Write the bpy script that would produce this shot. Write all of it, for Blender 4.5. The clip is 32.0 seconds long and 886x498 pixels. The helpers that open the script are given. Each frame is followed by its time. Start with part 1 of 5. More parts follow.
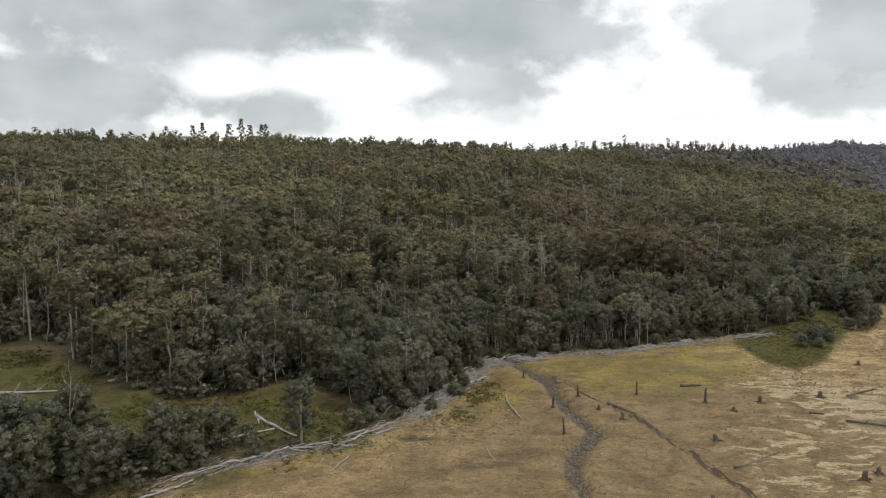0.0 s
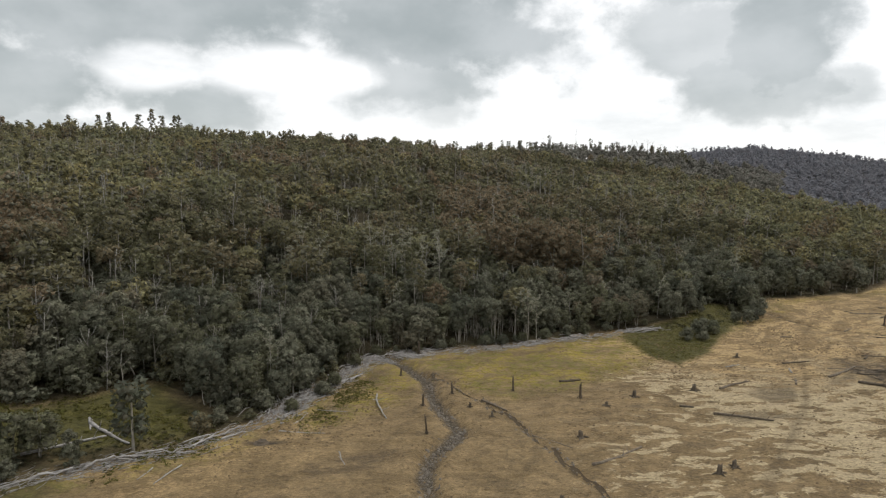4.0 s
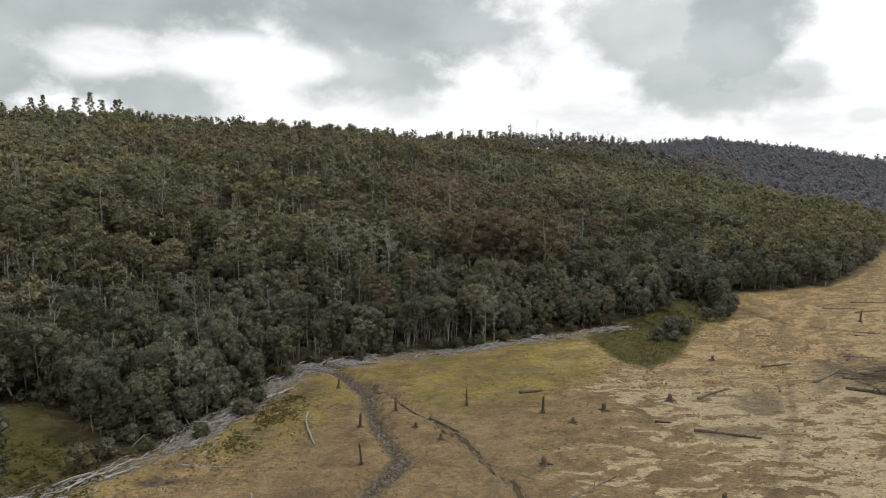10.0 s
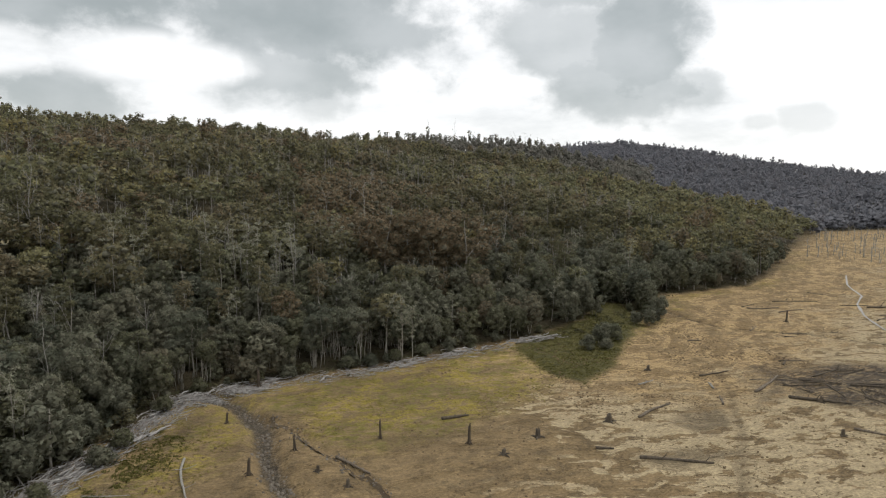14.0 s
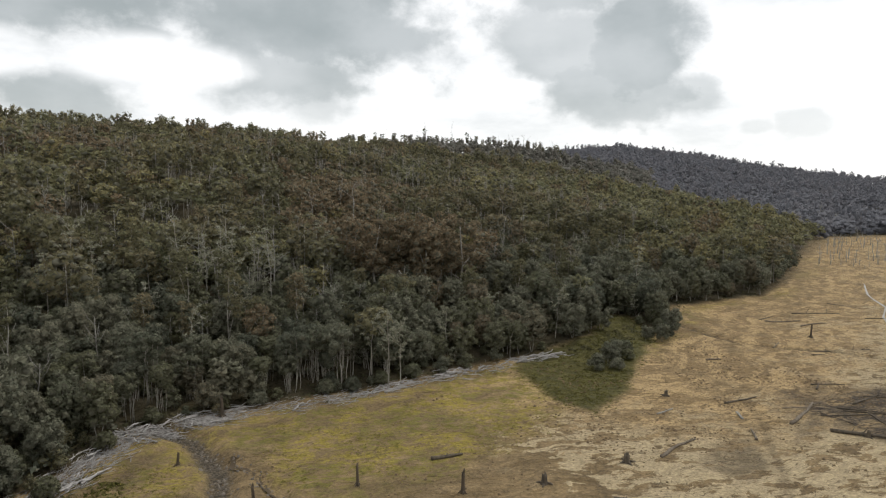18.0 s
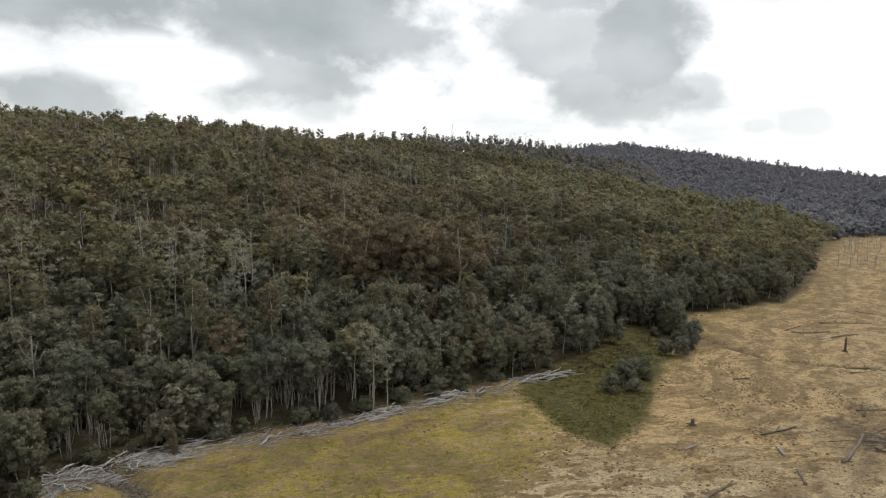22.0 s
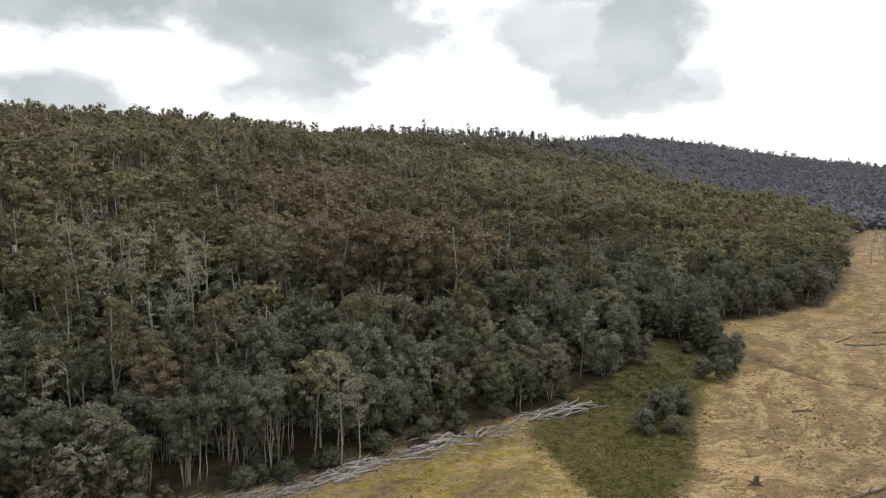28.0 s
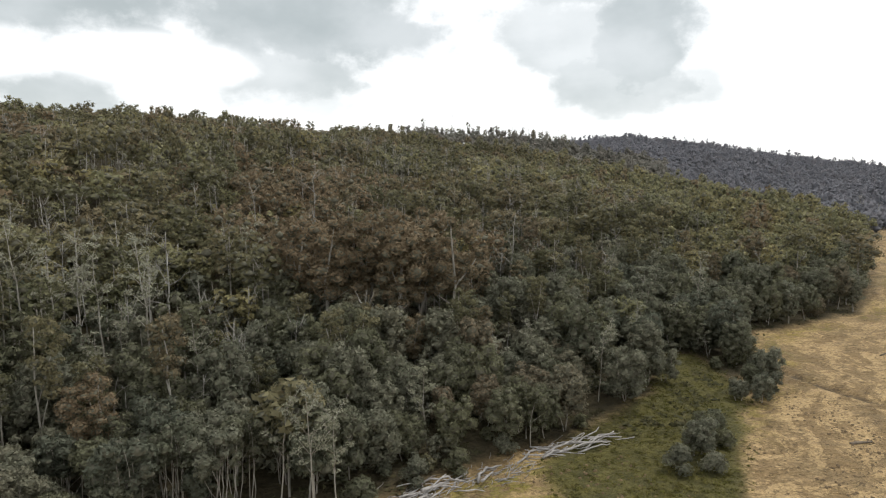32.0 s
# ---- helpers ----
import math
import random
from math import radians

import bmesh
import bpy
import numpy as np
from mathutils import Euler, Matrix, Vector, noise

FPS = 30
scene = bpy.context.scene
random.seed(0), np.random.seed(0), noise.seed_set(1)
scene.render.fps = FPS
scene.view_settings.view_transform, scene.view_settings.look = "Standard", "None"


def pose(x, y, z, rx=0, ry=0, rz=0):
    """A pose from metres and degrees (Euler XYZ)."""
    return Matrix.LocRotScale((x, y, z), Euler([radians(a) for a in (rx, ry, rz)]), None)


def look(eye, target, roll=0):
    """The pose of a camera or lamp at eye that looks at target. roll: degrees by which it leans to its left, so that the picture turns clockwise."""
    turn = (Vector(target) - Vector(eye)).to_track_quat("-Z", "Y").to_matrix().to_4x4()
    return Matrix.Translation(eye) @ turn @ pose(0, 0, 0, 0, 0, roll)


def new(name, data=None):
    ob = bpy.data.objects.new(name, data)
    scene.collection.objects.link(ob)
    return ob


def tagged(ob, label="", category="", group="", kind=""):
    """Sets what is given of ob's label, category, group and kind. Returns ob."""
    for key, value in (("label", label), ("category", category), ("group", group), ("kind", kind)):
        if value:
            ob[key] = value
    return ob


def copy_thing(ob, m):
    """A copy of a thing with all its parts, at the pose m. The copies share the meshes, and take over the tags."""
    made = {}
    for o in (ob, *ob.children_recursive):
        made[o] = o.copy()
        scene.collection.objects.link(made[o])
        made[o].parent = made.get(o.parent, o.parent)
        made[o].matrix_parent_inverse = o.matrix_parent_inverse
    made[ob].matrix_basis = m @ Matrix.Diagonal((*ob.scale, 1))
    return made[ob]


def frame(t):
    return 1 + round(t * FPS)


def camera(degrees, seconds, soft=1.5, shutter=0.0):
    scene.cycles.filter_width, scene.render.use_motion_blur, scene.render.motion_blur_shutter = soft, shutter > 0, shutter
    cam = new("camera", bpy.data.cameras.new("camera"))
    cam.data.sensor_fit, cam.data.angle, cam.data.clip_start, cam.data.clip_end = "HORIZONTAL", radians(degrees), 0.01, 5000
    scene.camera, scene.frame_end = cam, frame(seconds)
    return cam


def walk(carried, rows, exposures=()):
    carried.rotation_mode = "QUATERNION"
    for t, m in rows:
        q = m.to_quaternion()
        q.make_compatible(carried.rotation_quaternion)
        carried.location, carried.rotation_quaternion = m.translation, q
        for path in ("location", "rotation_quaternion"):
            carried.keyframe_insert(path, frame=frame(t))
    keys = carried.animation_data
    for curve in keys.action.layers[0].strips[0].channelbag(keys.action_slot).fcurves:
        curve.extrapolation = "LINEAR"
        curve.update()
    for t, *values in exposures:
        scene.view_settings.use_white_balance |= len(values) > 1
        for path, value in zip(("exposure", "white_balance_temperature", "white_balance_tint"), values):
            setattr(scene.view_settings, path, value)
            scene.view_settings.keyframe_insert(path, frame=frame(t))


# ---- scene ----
LENS = 68
PATH = [
    (0.0, pose(1.23, -4.66, 39.86, 84.484, 0.000, -0.005) @ pose(0, 0, 0, 0, 0, -0.683)),
    (0.5, pose(2.93, -3.75, 39.58, 84.498, 0.000, -1.907) @ pose(0, 0, 0, 0, 0, -0.629)),
    (1.0, pose(4.64, -2.88, 39.28, 84.514, 0.000, -1.974) @ pose(0, 0, 0, 0, 0, -0.630)),
    (1.5, pose(6.41, -2.08, 38.95, 84.539, 0.000, -3.107) @ pose(0, 0, 0, 0, 0, -0.644)),
    (2.0, pose(8.18, -1.37, 38.61, 84.588, 0.000, -5.237) @ pose(0, 0, 0, 0, 0, -0.606)),
    (2.5, pose(9.84, -0.78, 38.25, 84.616, 0.000, -5.593) @ pose(0, 0, 0, 0, 0, -0.506)),
    (3.0, pose(11.27, -0.23, 37.94, 84.534, 0.000, -5.567) @ pose(0, 0, 0, 0, 0, -0.198)),
    (3.5, pose(12.45, 0.38, 37.73, 84.467, 0.000, -5.519) @ pose(0, 0, 0, 0, 0, -0.036)),
    (5.5, pose(14.33, 4.04, 37.36, 84.232, 0.000, -6.709) @ pose(0, 0, 0, 0, 0, 0.341)),
    (6.0, pose(14.79, 5.35, 37.25, 84.167, 0.000, -7.131) @ pose(0, 0, 0, 0, 0, 0.287)),
    (6.5, pose(15.25, 6.71, 37.13, 84.056, 0.000, -7.583) @ pose(0, 0, 0, 0, 0, 0.254)),
    (7.0, pose(15.72, 8.11, 37.02, 83.984, 0.000, -8.270) @ pose(0, 0, 0, 0, 0, 0.227)),
    (7.5, pose(16.16, 9.55, 36.91, 83.901, 0.000, -8.784) @ pose(0, 0, 0, 0, 0, 0.213)),
    (8.0, pose(16.56, 11.01, 36.81, 83.829, 0.000, -9.020) @ pose(0, 0, 0, 0, 0, 0.253)),
    (8.5, pose(16.89, 12.50, 36.72, 83.733, 0.000, -9.042) @ pose(0, 0, 0, 0, 0, 0.234)),
    (9.0, pose(17.25, 14.00, 36.63, 83.672, 0.000, -9.082) @ pose(0, 0, 0, 0, 0, 0.265)),
    (9.5, pose(17.58, 15.50, 36.53, 83.637, 0.000, -9.097) @ pose(0, 0, 0, 0, 0, 0.262)),
    (10.0, pose(17.89, 17.04, 36.39, 83.631, 0.000, -9.017) @ pose(0, 0, 0, 0, 0, 0.285)),
    (10.5, pose(18.15, 18.61, 36.23, 83.614, 0.000, -8.974) @ pose(0, 0, 0, 0, 0, 0.301)),
    (11.0, pose(18.45, 20.22, 36.04, 83.633, 0.000, -9.020) @ pose(0, 0, 0, 0, 0, 0.298)),
    (11.5, pose(18.80, 21.95, 35.85, 83.661, 0.000, -9.039) @ pose(0, 0, 0, 0, 0, 0.346)),
    (12.0, pose(19.34, 23.87, 35.66, 83.691, 0.000, -11.056) @ pose(0, 0, 0, 0, 0, 0.171)),
    (12.5, pose(20.02, 25.90, 35.47, 83.770, 0.000, -14.778) @ pose(0, 0, 0, 0, 0, -0.025)),
    (13.0, pose(20.74, 27.88, 35.28, 83.827, 0.000, -15.796) @ pose(0, 0, 0, 0, 0, 0.021)),
    (13.5, pose(21.41, 29.79, 35.12, 83.926, 0.000, -15.952) @ pose(0, 0, 0, 0, 0, 0.112)),
    (14.0, pose(21.99, 31.58, 34.98, 83.959, 0.000, -16.024) @ pose(0, 0, 0, 0, 0, 0.158)),
    (14.5, pose(22.52, 33.31, 34.86, 84.005, 0.000, -16.039) @ pose(0, 0, 0, 0, 0, 0.214)),
    (16.5, pose(24.70, 39.80, 34.57, 84.160, 0.000, -16.150) @ pose(0, 0, 0, 0, 0, 0.294)),
    (17.0, pose(25.36, 41.42, 34.56, 84.176, 0.000, -16.249) @ pose(0, 0, 0, 0, 0, 0.299)),
    (17.5, pose(26.00, 43.05, 34.55, 84.204, 0.000, -16.266) @ pose(0, 0, 0, 0, 0, 0.310)),
    (18.0, pose(26.66, 44.70, 34.54, 84.239, 0.000, -16.257) @ pose(0, 0, 0, 0, 0, 0.360)),
    (18.5, pose(27.35, 46.35, 34.53, 84.263, 0.000, -16.244) @ pose(0, 0, 0, 0, 0, 0.337)),
    (19.0, pose(28.01, 48.00, 34.52, 84.279, 0.000, -16.220) @ pose(0, 0, 0, 0, 0, 0.345)),
    (19.5, pose(28.65, 49.66, 34.50, 84.284, 0.000, -16.197) @ pose(0, 0, 0, 0, 0, 0.387)),
    (20.0, pose(29.25, 51.29, 34.46, 84.270, 0.000, -16.149) @ pose(0, 0, 0, 0, 0, 0.383)),
    (20.5, pose(29.87, 52.93, 34.40, 84.259, 0.000, -16.149) @ pose(0, 0, 0, 0, 0, 0.395)),
    (21.0, pose(30.51, 54.58, 34.35, 84.236, 0.000, -16.130) @ pose(0, 0, 0, 0, 0, 0.392)),
    (21.5, pose(31.16, 56.22, 34.31, 84.209, 0.000, -16.120) @ pose(0, 0, 0, 0, 0, 0.348)),
    (22.0, pose(31.81, 57.87, 34.26, 84.187, 0.000, -16.105) @ pose(0, 0, 0, 0, 0, 0.338)),
    (22.5, pose(32.47, 59.50, 34.22, 84.176, 0.000, -16.062) @ pose(0, 0, 0, 0, 0, 0.299)),
    (23.0, pose(33.13, 61.15, 34.17, 84.128, 0.000, -16.027) @ pose(0, 0, 0, 0, 0, 0.262)),
    (23.5, pose(33.77, 62.82, 34.14, 84.080, 0.000, -16.012) @ pose(0, 0, 0, 0, 0, 0.192)),
    (24.0, pose(34.40, 64.50, 34.11, 84.050, 0.000, -16.025) @ pose(0, 0, 0, 0, 0, 0.177)),
    (24.5, pose(35.08, 66.19, 34.08, 83.993, 0.000, -15.977) @ pose(0, 0, 0, 0, 0, 0.114)),
    (25.0, pose(35.78, 67.93, 34.04, 83.950, 0.000, -15.969) @ pose(0, 0, 0, 0, 0, 0.080)),
    (25.5, pose(36.48, 69.70, 33.99, 83.902, 0.000, -15.931) @ pose(0, 0, 0, 0, 0, 0.033)),
    (27.5, pose(39.01, 76.72, 33.59, 83.774, 0.000, -15.912) @ pose(0, 0, 0, 0, 0, -0.103)),
    (28.0, pose(39.59, 78.44, 33.45, 83.750, 0.000, -15.903) @ pose(0, 0, 0, 0, 0, -0.175)),
    (28.5, pose(40.16, 80.16, 33.32, 83.771, 0.000, -15.936) @ pose(0, 0, 0, 0, 0, -0.231)),
    (29.0, pose(40.74, 81.89, 33.18, 83.793, 0.000, -15.942) @ pose(0, 0, 0, 0, 0, -0.199)),
    (29.5, pose(41.32, 83.59, 33.03, 83.799, 0.000, -15.914) @ pose(0, 0, 0, 0, 0, -0.227)),
    (30.0, pose(41.91, 85.27, 32.88, 83.836, 0.000, -15.910) @ pose(0, 0, 0, 0, 0, -0.203)),
    (30.5, pose(42.45, 86.91, 32.73, 83.856, 0.000, -15.887) @ pose(0, 0, 0, 0, 0, -0.266)),
    (31.0, pose(42.95, 88.53, 32.59, 83.868, 0.000, -15.896) @ pose(0, 0, 0, 0, 0, -0.296)),
    (31.5, pose(43.45, 90.13, 32.47, 83.856, 0.000, -15.886) @ pose(0, 0, 0, 0, 0, -0.359)),
    (32.0, pose(43.97, 91.74, 32.37, 83.854, 0.000, -15.889) @ pose(0, 0, 0, 0, 0, -0.381)),
]
cam = camera(LENS, 32.0, 1.2)
walk(cam, PATH, [(0.0, 0.14), (3.0, 0.08), (8.0, 0.0), (13.0, 0.0), (20.0, 0.05), (25.0, 0.12), (32.0, 0.36)])

# three ridges behind one another, as bearings from the flats, the elevation of their treetops and their distance
NEAR_AZ = [-60, -37, -31, -23, -10, -2, 7, 12, 17, 22, 26, 32, 38, 43, 47, 60]
NEAR_EL = [4.6, 4.6, 4.1, 4.0, 4.2, 4.1, 3.85, 3.5, 3.2, 2.9, 2.6, 1.6, 0.2, -1.2, -2.4, -3.0]
NEAR_R = [620, 620, 620, 620, 630, 640, 640, 630, 620, 610, 600, 570, 540, 500, 470, 470]
MID_AZ, MID_EL, MID_R = [-5, 3, 9, 15, 17, 22, 24, 26, 29, 34, 40], [3.4, 3.7, 3.8, 3.85, 3.7, 3.4, 3.3, 2.9, 2.2, 1.0, -0.5], 820
FAR_AZ, FAR_EL = [10, 20, 24, 27.4, 29.5, 31.7, 35.5, 39.7, 44.5, 50, 60], [2.2, 2.6, 2.9, 3.08, 3.2, 3.3, 2.74, 2.12, 1.28, 0.72, 0.2]
FAR_R_AZ, FAR_R = [20, 31, 43, 50, 60], [1300, 1300, 1450, 1500, 1700]
CLOUDS = [(-23.1, 15.9, 27.9, 6.7, 1.0), (3.8, 14.0, 13.8, 5.5, 1.0), (3.2, 8.4, 6.6, 3.0, 0.85), (-31.1, 7.2, 10.9, 3.0, 1.0), (-14.6, 6.6, 6.1, 1.9, 0.85), (-29.5, 4.6, 7.6, 1.4, 0.85), (32.7, 11.3, 4.5, 5.5, 0.95), (26.5, 11.4, 6.4, 3.4, 0.75), (31.0, 7.5, 6.6, 2.4, 0.85), (36.1, 7.3, 3.6, 1.8, 0.6), (41.4, 4.5, 1.6, 0.8, 0.35), (44.7, 4.5, 2.4, 1.4, 0.4), (28.9, 17.4, 7.5, 4.3, 0.85), (5.6, 6.1, 3.4, 2.1, 0.55)]
BREAKS = [(-17.8, 9.0, 3.2, 1.8, 0.95), (-7.2, 9.1, 6.5, 2.0, 1.0)]


# ---- world, sun, exposure ----
def node(nt, kind, **sockets):
    n = nt.nodes.new(kind)
    for k, v in sockets.items():
        key = int(k[1:]) if k[0] == "i" and k[1:].isdigit() else k
        if isinstance(v, bpy.types.NodeSocket):
            nt.links.new(v, n.inputs[key])
        else:
            n.inputs[key].default_value = v
    return n


def maths(nt, op, a, b=0.0, c=0.0, clamp=False):
    n = node(nt, "ShaderNodeMath", i0=a, i1=b, i2=c)
    n.operation, n.use_clamp = op, clamp
    return n.outputs[0]


def mix(nt, fac, a, b, blend="MIX"):
    n = nt.nodes.new("ShaderNodeMix")
    n.data_type, n.blend_type = "RGBA", blend
    for key, v in ((0, fac), (6, a), (7, b)):
        if isinstance(v, bpy.types.NodeSocket):
            nt.links.new(v, n.inputs[key])
        elif key == 0:
            n.inputs[0].default_value = v
        else:
            n.inputs[key].default_value = (*v, 1) if len(v) == 3 else v
    return n.outputs[2]


def step(nt, v, lo, hi):
    n = node(nt, "ShaderNodeMapRange", Value=v)
    n.interpolation_type = "SMOOTHSTEP"
    n.inputs["From Min"].default_value, n.inputs["From Max"].default_value = lo, hi
    return n.outputs[0]


def grain(nt, scale, detail=4.0, rough=0.55, vec=None, stretch=None):
    if vec is None:
        vec = nt.nodes.new("ShaderNodeNewGeometry").outputs["Position"]
    if stretch:
        m = node(nt, "ShaderNodeMapping", Vector=vec)
        m.inputs["Scale"].default_value = stretch[:3]
        if len(stretch) > 3:
            m.inputs["Rotation"].default_value[2] = stretch[3]
        vec = m.outputs[0]
    n = node(nt, "ShaderNodeTexNoise", Vector=vec, Scale=scale, Detail=detail, Roughness=rough)
    return n.outputs[0]


SUN_EL, SUN_AZ = 62.0, 75.0      # degrees; azimuth clockwise from +y


def toward(az, el):
    a, e = radians(az), radians(el)
    return Vector((math.sin(a) * math.cos(e), math.cos(a) * math.cos(e), math.sin(e)))


sky = bpy.data.worlds.new("overcast_sky")
scene.world = sky
sky.use_nodes = True
wt = sky.node_tree
wt.nodes.clear()
blue = wt.nodes.new("ShaderNodeTexSky")
blue.sky_type, blue.sun_disc = "NISHITA", False
blue.sun_elevation, blue.sun_rotation = radians(SUN_EL), radians(SUN_AZ)
ray_dir = wt.nodes.new("ShaderNodeTexCoord").outputs["Generated"]
# cloud sheet: directions are spread on a flat layer so that clouds get flatter towards the horizon
sep = node(wt, "ShaderNodeSeparateXYZ", Vector=ray_dir)
alt = maths(wt, "ADD", maths(wt, "MAXIMUM", sep.outputs[2], 0.0), 0.10)
flat = node(wt, "ShaderNodeCombineXYZ", X=maths(wt, "DIVIDE", sep.outputs[0], alt), Y=maths(wt, "DIVIDE", sep.outputs[1], alt), Z=0.0).outputs[0]
billow = grain(wt, 0.9, 7.0, 0.55, flat)
edges = maths(wt, "ADD", maths(wt, "MULTIPLY", grain(wt, 5.0, 3.0, 0.5, ray_dir, (1, 1, 1.6)), 0.5), maths(wt, "MULTIPLY", grain(wt, 13.0, 6.0, 0.6, ray_dir, (1, 1, 1.4)), 0.5))
cover = maths(wt, "MULTIPLY", step(wt, billow, 0.42, 0.62), step(wt, sep.outputs[2], 0.18, 0.36))
# the dark clouds that hang over the hill: azimuth, elevation, half width, half height (degrees), weight
def bank(az, el, w, h, k, ragged):
    """A soft-edged patch of cloud in that direction, 0 to k."""
    c = toward(az, el)
    right = toward(az + 90, 0)
    up = right.cross(c).normalized()
    dots = []
    for axis in (right, up, c):
        n = node(wt, "ShaderNodeVectorMath", i0=ray_dir, i1=tuple(axis))
        n.operation = "DOT_PRODUCT"
        dots.append(n.outputs["Value"])
    a = maths(wt, "MULTIPLY", dots[0], 1 / math.sin(radians(w)))
    b = maths(wt, "MULTIPLY", dots[1], 1 / math.sin(radians(h)))
    rr = maths(wt, "SQRT", maths(wt, "ADD", maths(wt, "MULTIPLY", a, a), maths(wt, "MULTIPLY", b, b)))
    rr = maths(wt, "ADD", rr, maths(wt, "MULTIPLY", maths(wt, "SUBTRACT", edges, 0.5), ragged))
    return maths(wt, "MULTIPLY", maths(wt, "MULTIPLY", step(wt, rr, 1.3, 0.6), k), step(wt, dots[2], 0.0, 0.3))


for spec in CLOUDS:
    cover = maths(wt, "MAXIMUM", cover, bank(*spec, 3.2))
for spec in BREAKS:
    cover = maths(wt, "MULTIPLY", cover, maths(wt, "SUBTRACT", 1.0, bank(*spec, 2.2)))
thin = grain(wt, 4.0, 6.0, 0.6, ray_dir, (1, 1, 3.0))
bright = mix(wt, step(wt, thin, 0.4, 0.75), (1.18, 1.18, 1.18), (0.86, 0.88, 0.89))
dark = mix(wt, step(wt, grain(wt, 6.0, 5.0, 0.5, ray_dir, (1, 1, 1.6)), 0.3, 0.7), (0.60, 0.63, 0.635), (0.40, 0.44, 0.44))
clouds = mix(wt, cover, bright, dark)
scaled = node(wt, "ShaderNodeVectorMath", i0=blue.outputs[0], i1=(0.1, 0.1, 0.1))
scaled.operation = "MULTIPLY"
mixed = mix(wt, 0.90, scaled.outputs[0], clouds)
back = node(wt, "ShaderNodeBackground", Color=mixed, Strength=1.0)
wt.links.new(back.outputs[0], wt.nodes.new("ShaderNodeOutputWorld").inputs[0])

lamp = bpy.data.lights.new("sun", "SUN")
lamp.energy, lamp.angle, lamp.color = 1.5, radians(18), (1.0, 0.96, 0.9)
sun = new("sun", lamp)
sun.matrix_world = look(toward(SUN_AZ, SUN_EL) * 100, (0, 0, 0))
scene.view_settings.exposure = 0.0


# ---- materials ----
def material(name, rough=0.8):
    m = bpy.data.materials.new(name)
    m.use_nodes = True
    nt = m.node_tree
    p = nt.nodes["Principled BSDF"]
    p.inputs["Roughness"].default_value = rough
    p.inputs["Specular IOR Level"].default_value = 0.25
    return m, nt, p


def bump(nt, p, height, strength, distance):
    b = node(nt, "ShaderNodeBump", Height=height, Strength=strength, Distance=distance)
    nt.links.new(b.outputs[0], p.inputs["Normal"])


def ramp(nt, fac, stops):
    n = node(nt, "ShaderNodeValToRGB", Fac=fac)
    el = n.color_ramp.elements
    while len(el) < len(stops):
        el.new(0.5)
    for e, (pos, c) in zip(el, stops):
        e.position, e.color = pos, (*c, 1)
    return n.outputs[0]


def foliage(name, stops, rough=0.6, vary=0.5):
    """Leaf colour by tree (random or tint attribute), by leaf spray and by large patches of the wood."""
    m, nt, p = material(name, rough)
    p.inputs["Specular IOR Level"].default_value = 0.06
    who = nt.nodes.new("ShaderNodeObjectInfo").outputs["Random"]
    tint = nt.nodes.new("ShaderNodeAttribute")
    tint.attribute_name = "tint"
    geo = nt.nodes.new("ShaderNodeNewGeometry")
    tree = maths(nt, "FRACT", maths(nt, "ADD", who, tint.outputs["Fac"]))
    patch = step(nt, grain(nt, 0.02, 3.0), 0.3, 0.7)
    f = maths(nt, "ADD", maths(nt, "MULTIPLY", tree, 0.7), maths(nt, "MULTIPLY", patch, 0.3))
    c = ramp(nt, f, stops)
    leaf = node(nt, "ShaderNodeHueSaturation", Color=c)
    leaf.inputs["Hue"].default_value = 0.5
    nt.links.new(maths(nt, "ADD", maths(nt, "MULTIPLY", geo.outputs["Random Per Island"], vary), 1.0 - vary * 0.48), leaf.inputs["Value"])
    nt.links.new(leaf.outputs[0], p.inputs["Base Color"])
    glow = node(nt, "ShaderNodeBsdfTranslucent", Color=leaf.outputs[0])
    both = node(nt, "ShaderNodeMixShader", i0=0.35, i1=p.outputs[0], i2=glow.outputs[0])
    nt.links.new(both.outputs[0], nt.nodes["Material Output"].inputs[0])
    return m


def bark(name, light, dark_c, scale=3.0, rough=0.85):
    m, nt, p = material(name, rough)
    who = nt.nodes.new("ShaderNodeObjectInfo").outputs["Random"]
    streak = grain(nt, scale, 5.0, 0.6, None, (1, 1, 0.25))
    f = maths(nt, "ADD", maths(nt, "MULTIPLY", step(nt, streak, 0.3, 0.7), 0.75), maths(nt, "MULTIPLY", who, 0.25))
    c = mix(nt, f, dark_c, light)
    nt.links.new(c, p.inputs["Base Color"])
    bump(nt, p, streak, 0.5, 0.05)
    return m


# dark colour for the crown hearts: painted shade behind the leaf sprays
INNER = bark("inner_crown_shade", (0.15, 0.142, 0.10), (0.09, 0.085, 0.06), 1.2)
WATTLE = foliage("wattle_leaves", [(0.0, (0.090, 0.094, 0.066)), (0.2, (0.122, 0.130, 0.096)), (0.4, (0.150, 0.148, 0.088)), (0.6, (0.160, 0.163, 0.118)), (0.8, (0.190, 0.186, 0.132)), (1.0, (0.182, 0.140, 0.092))])
GUM = foliage("gum_leaves", [(0.0, (0.112, 0.112, 0.064)), (0.3, (0.150, 0.142, 0.080)), (0.6, (0.188, 0.170, 0.096)), (0.85, (0.196, 0.160, 0.098)), (1.0, (0.176, 0.140, 0.092))])
RUST = foliage("rust_leaves", [(0.0, (0.165, 0.138, 0.090)), (0.5, (0.218, 0.164, 0.102)), (1.0, (0.190, 0.152, 0.096))])
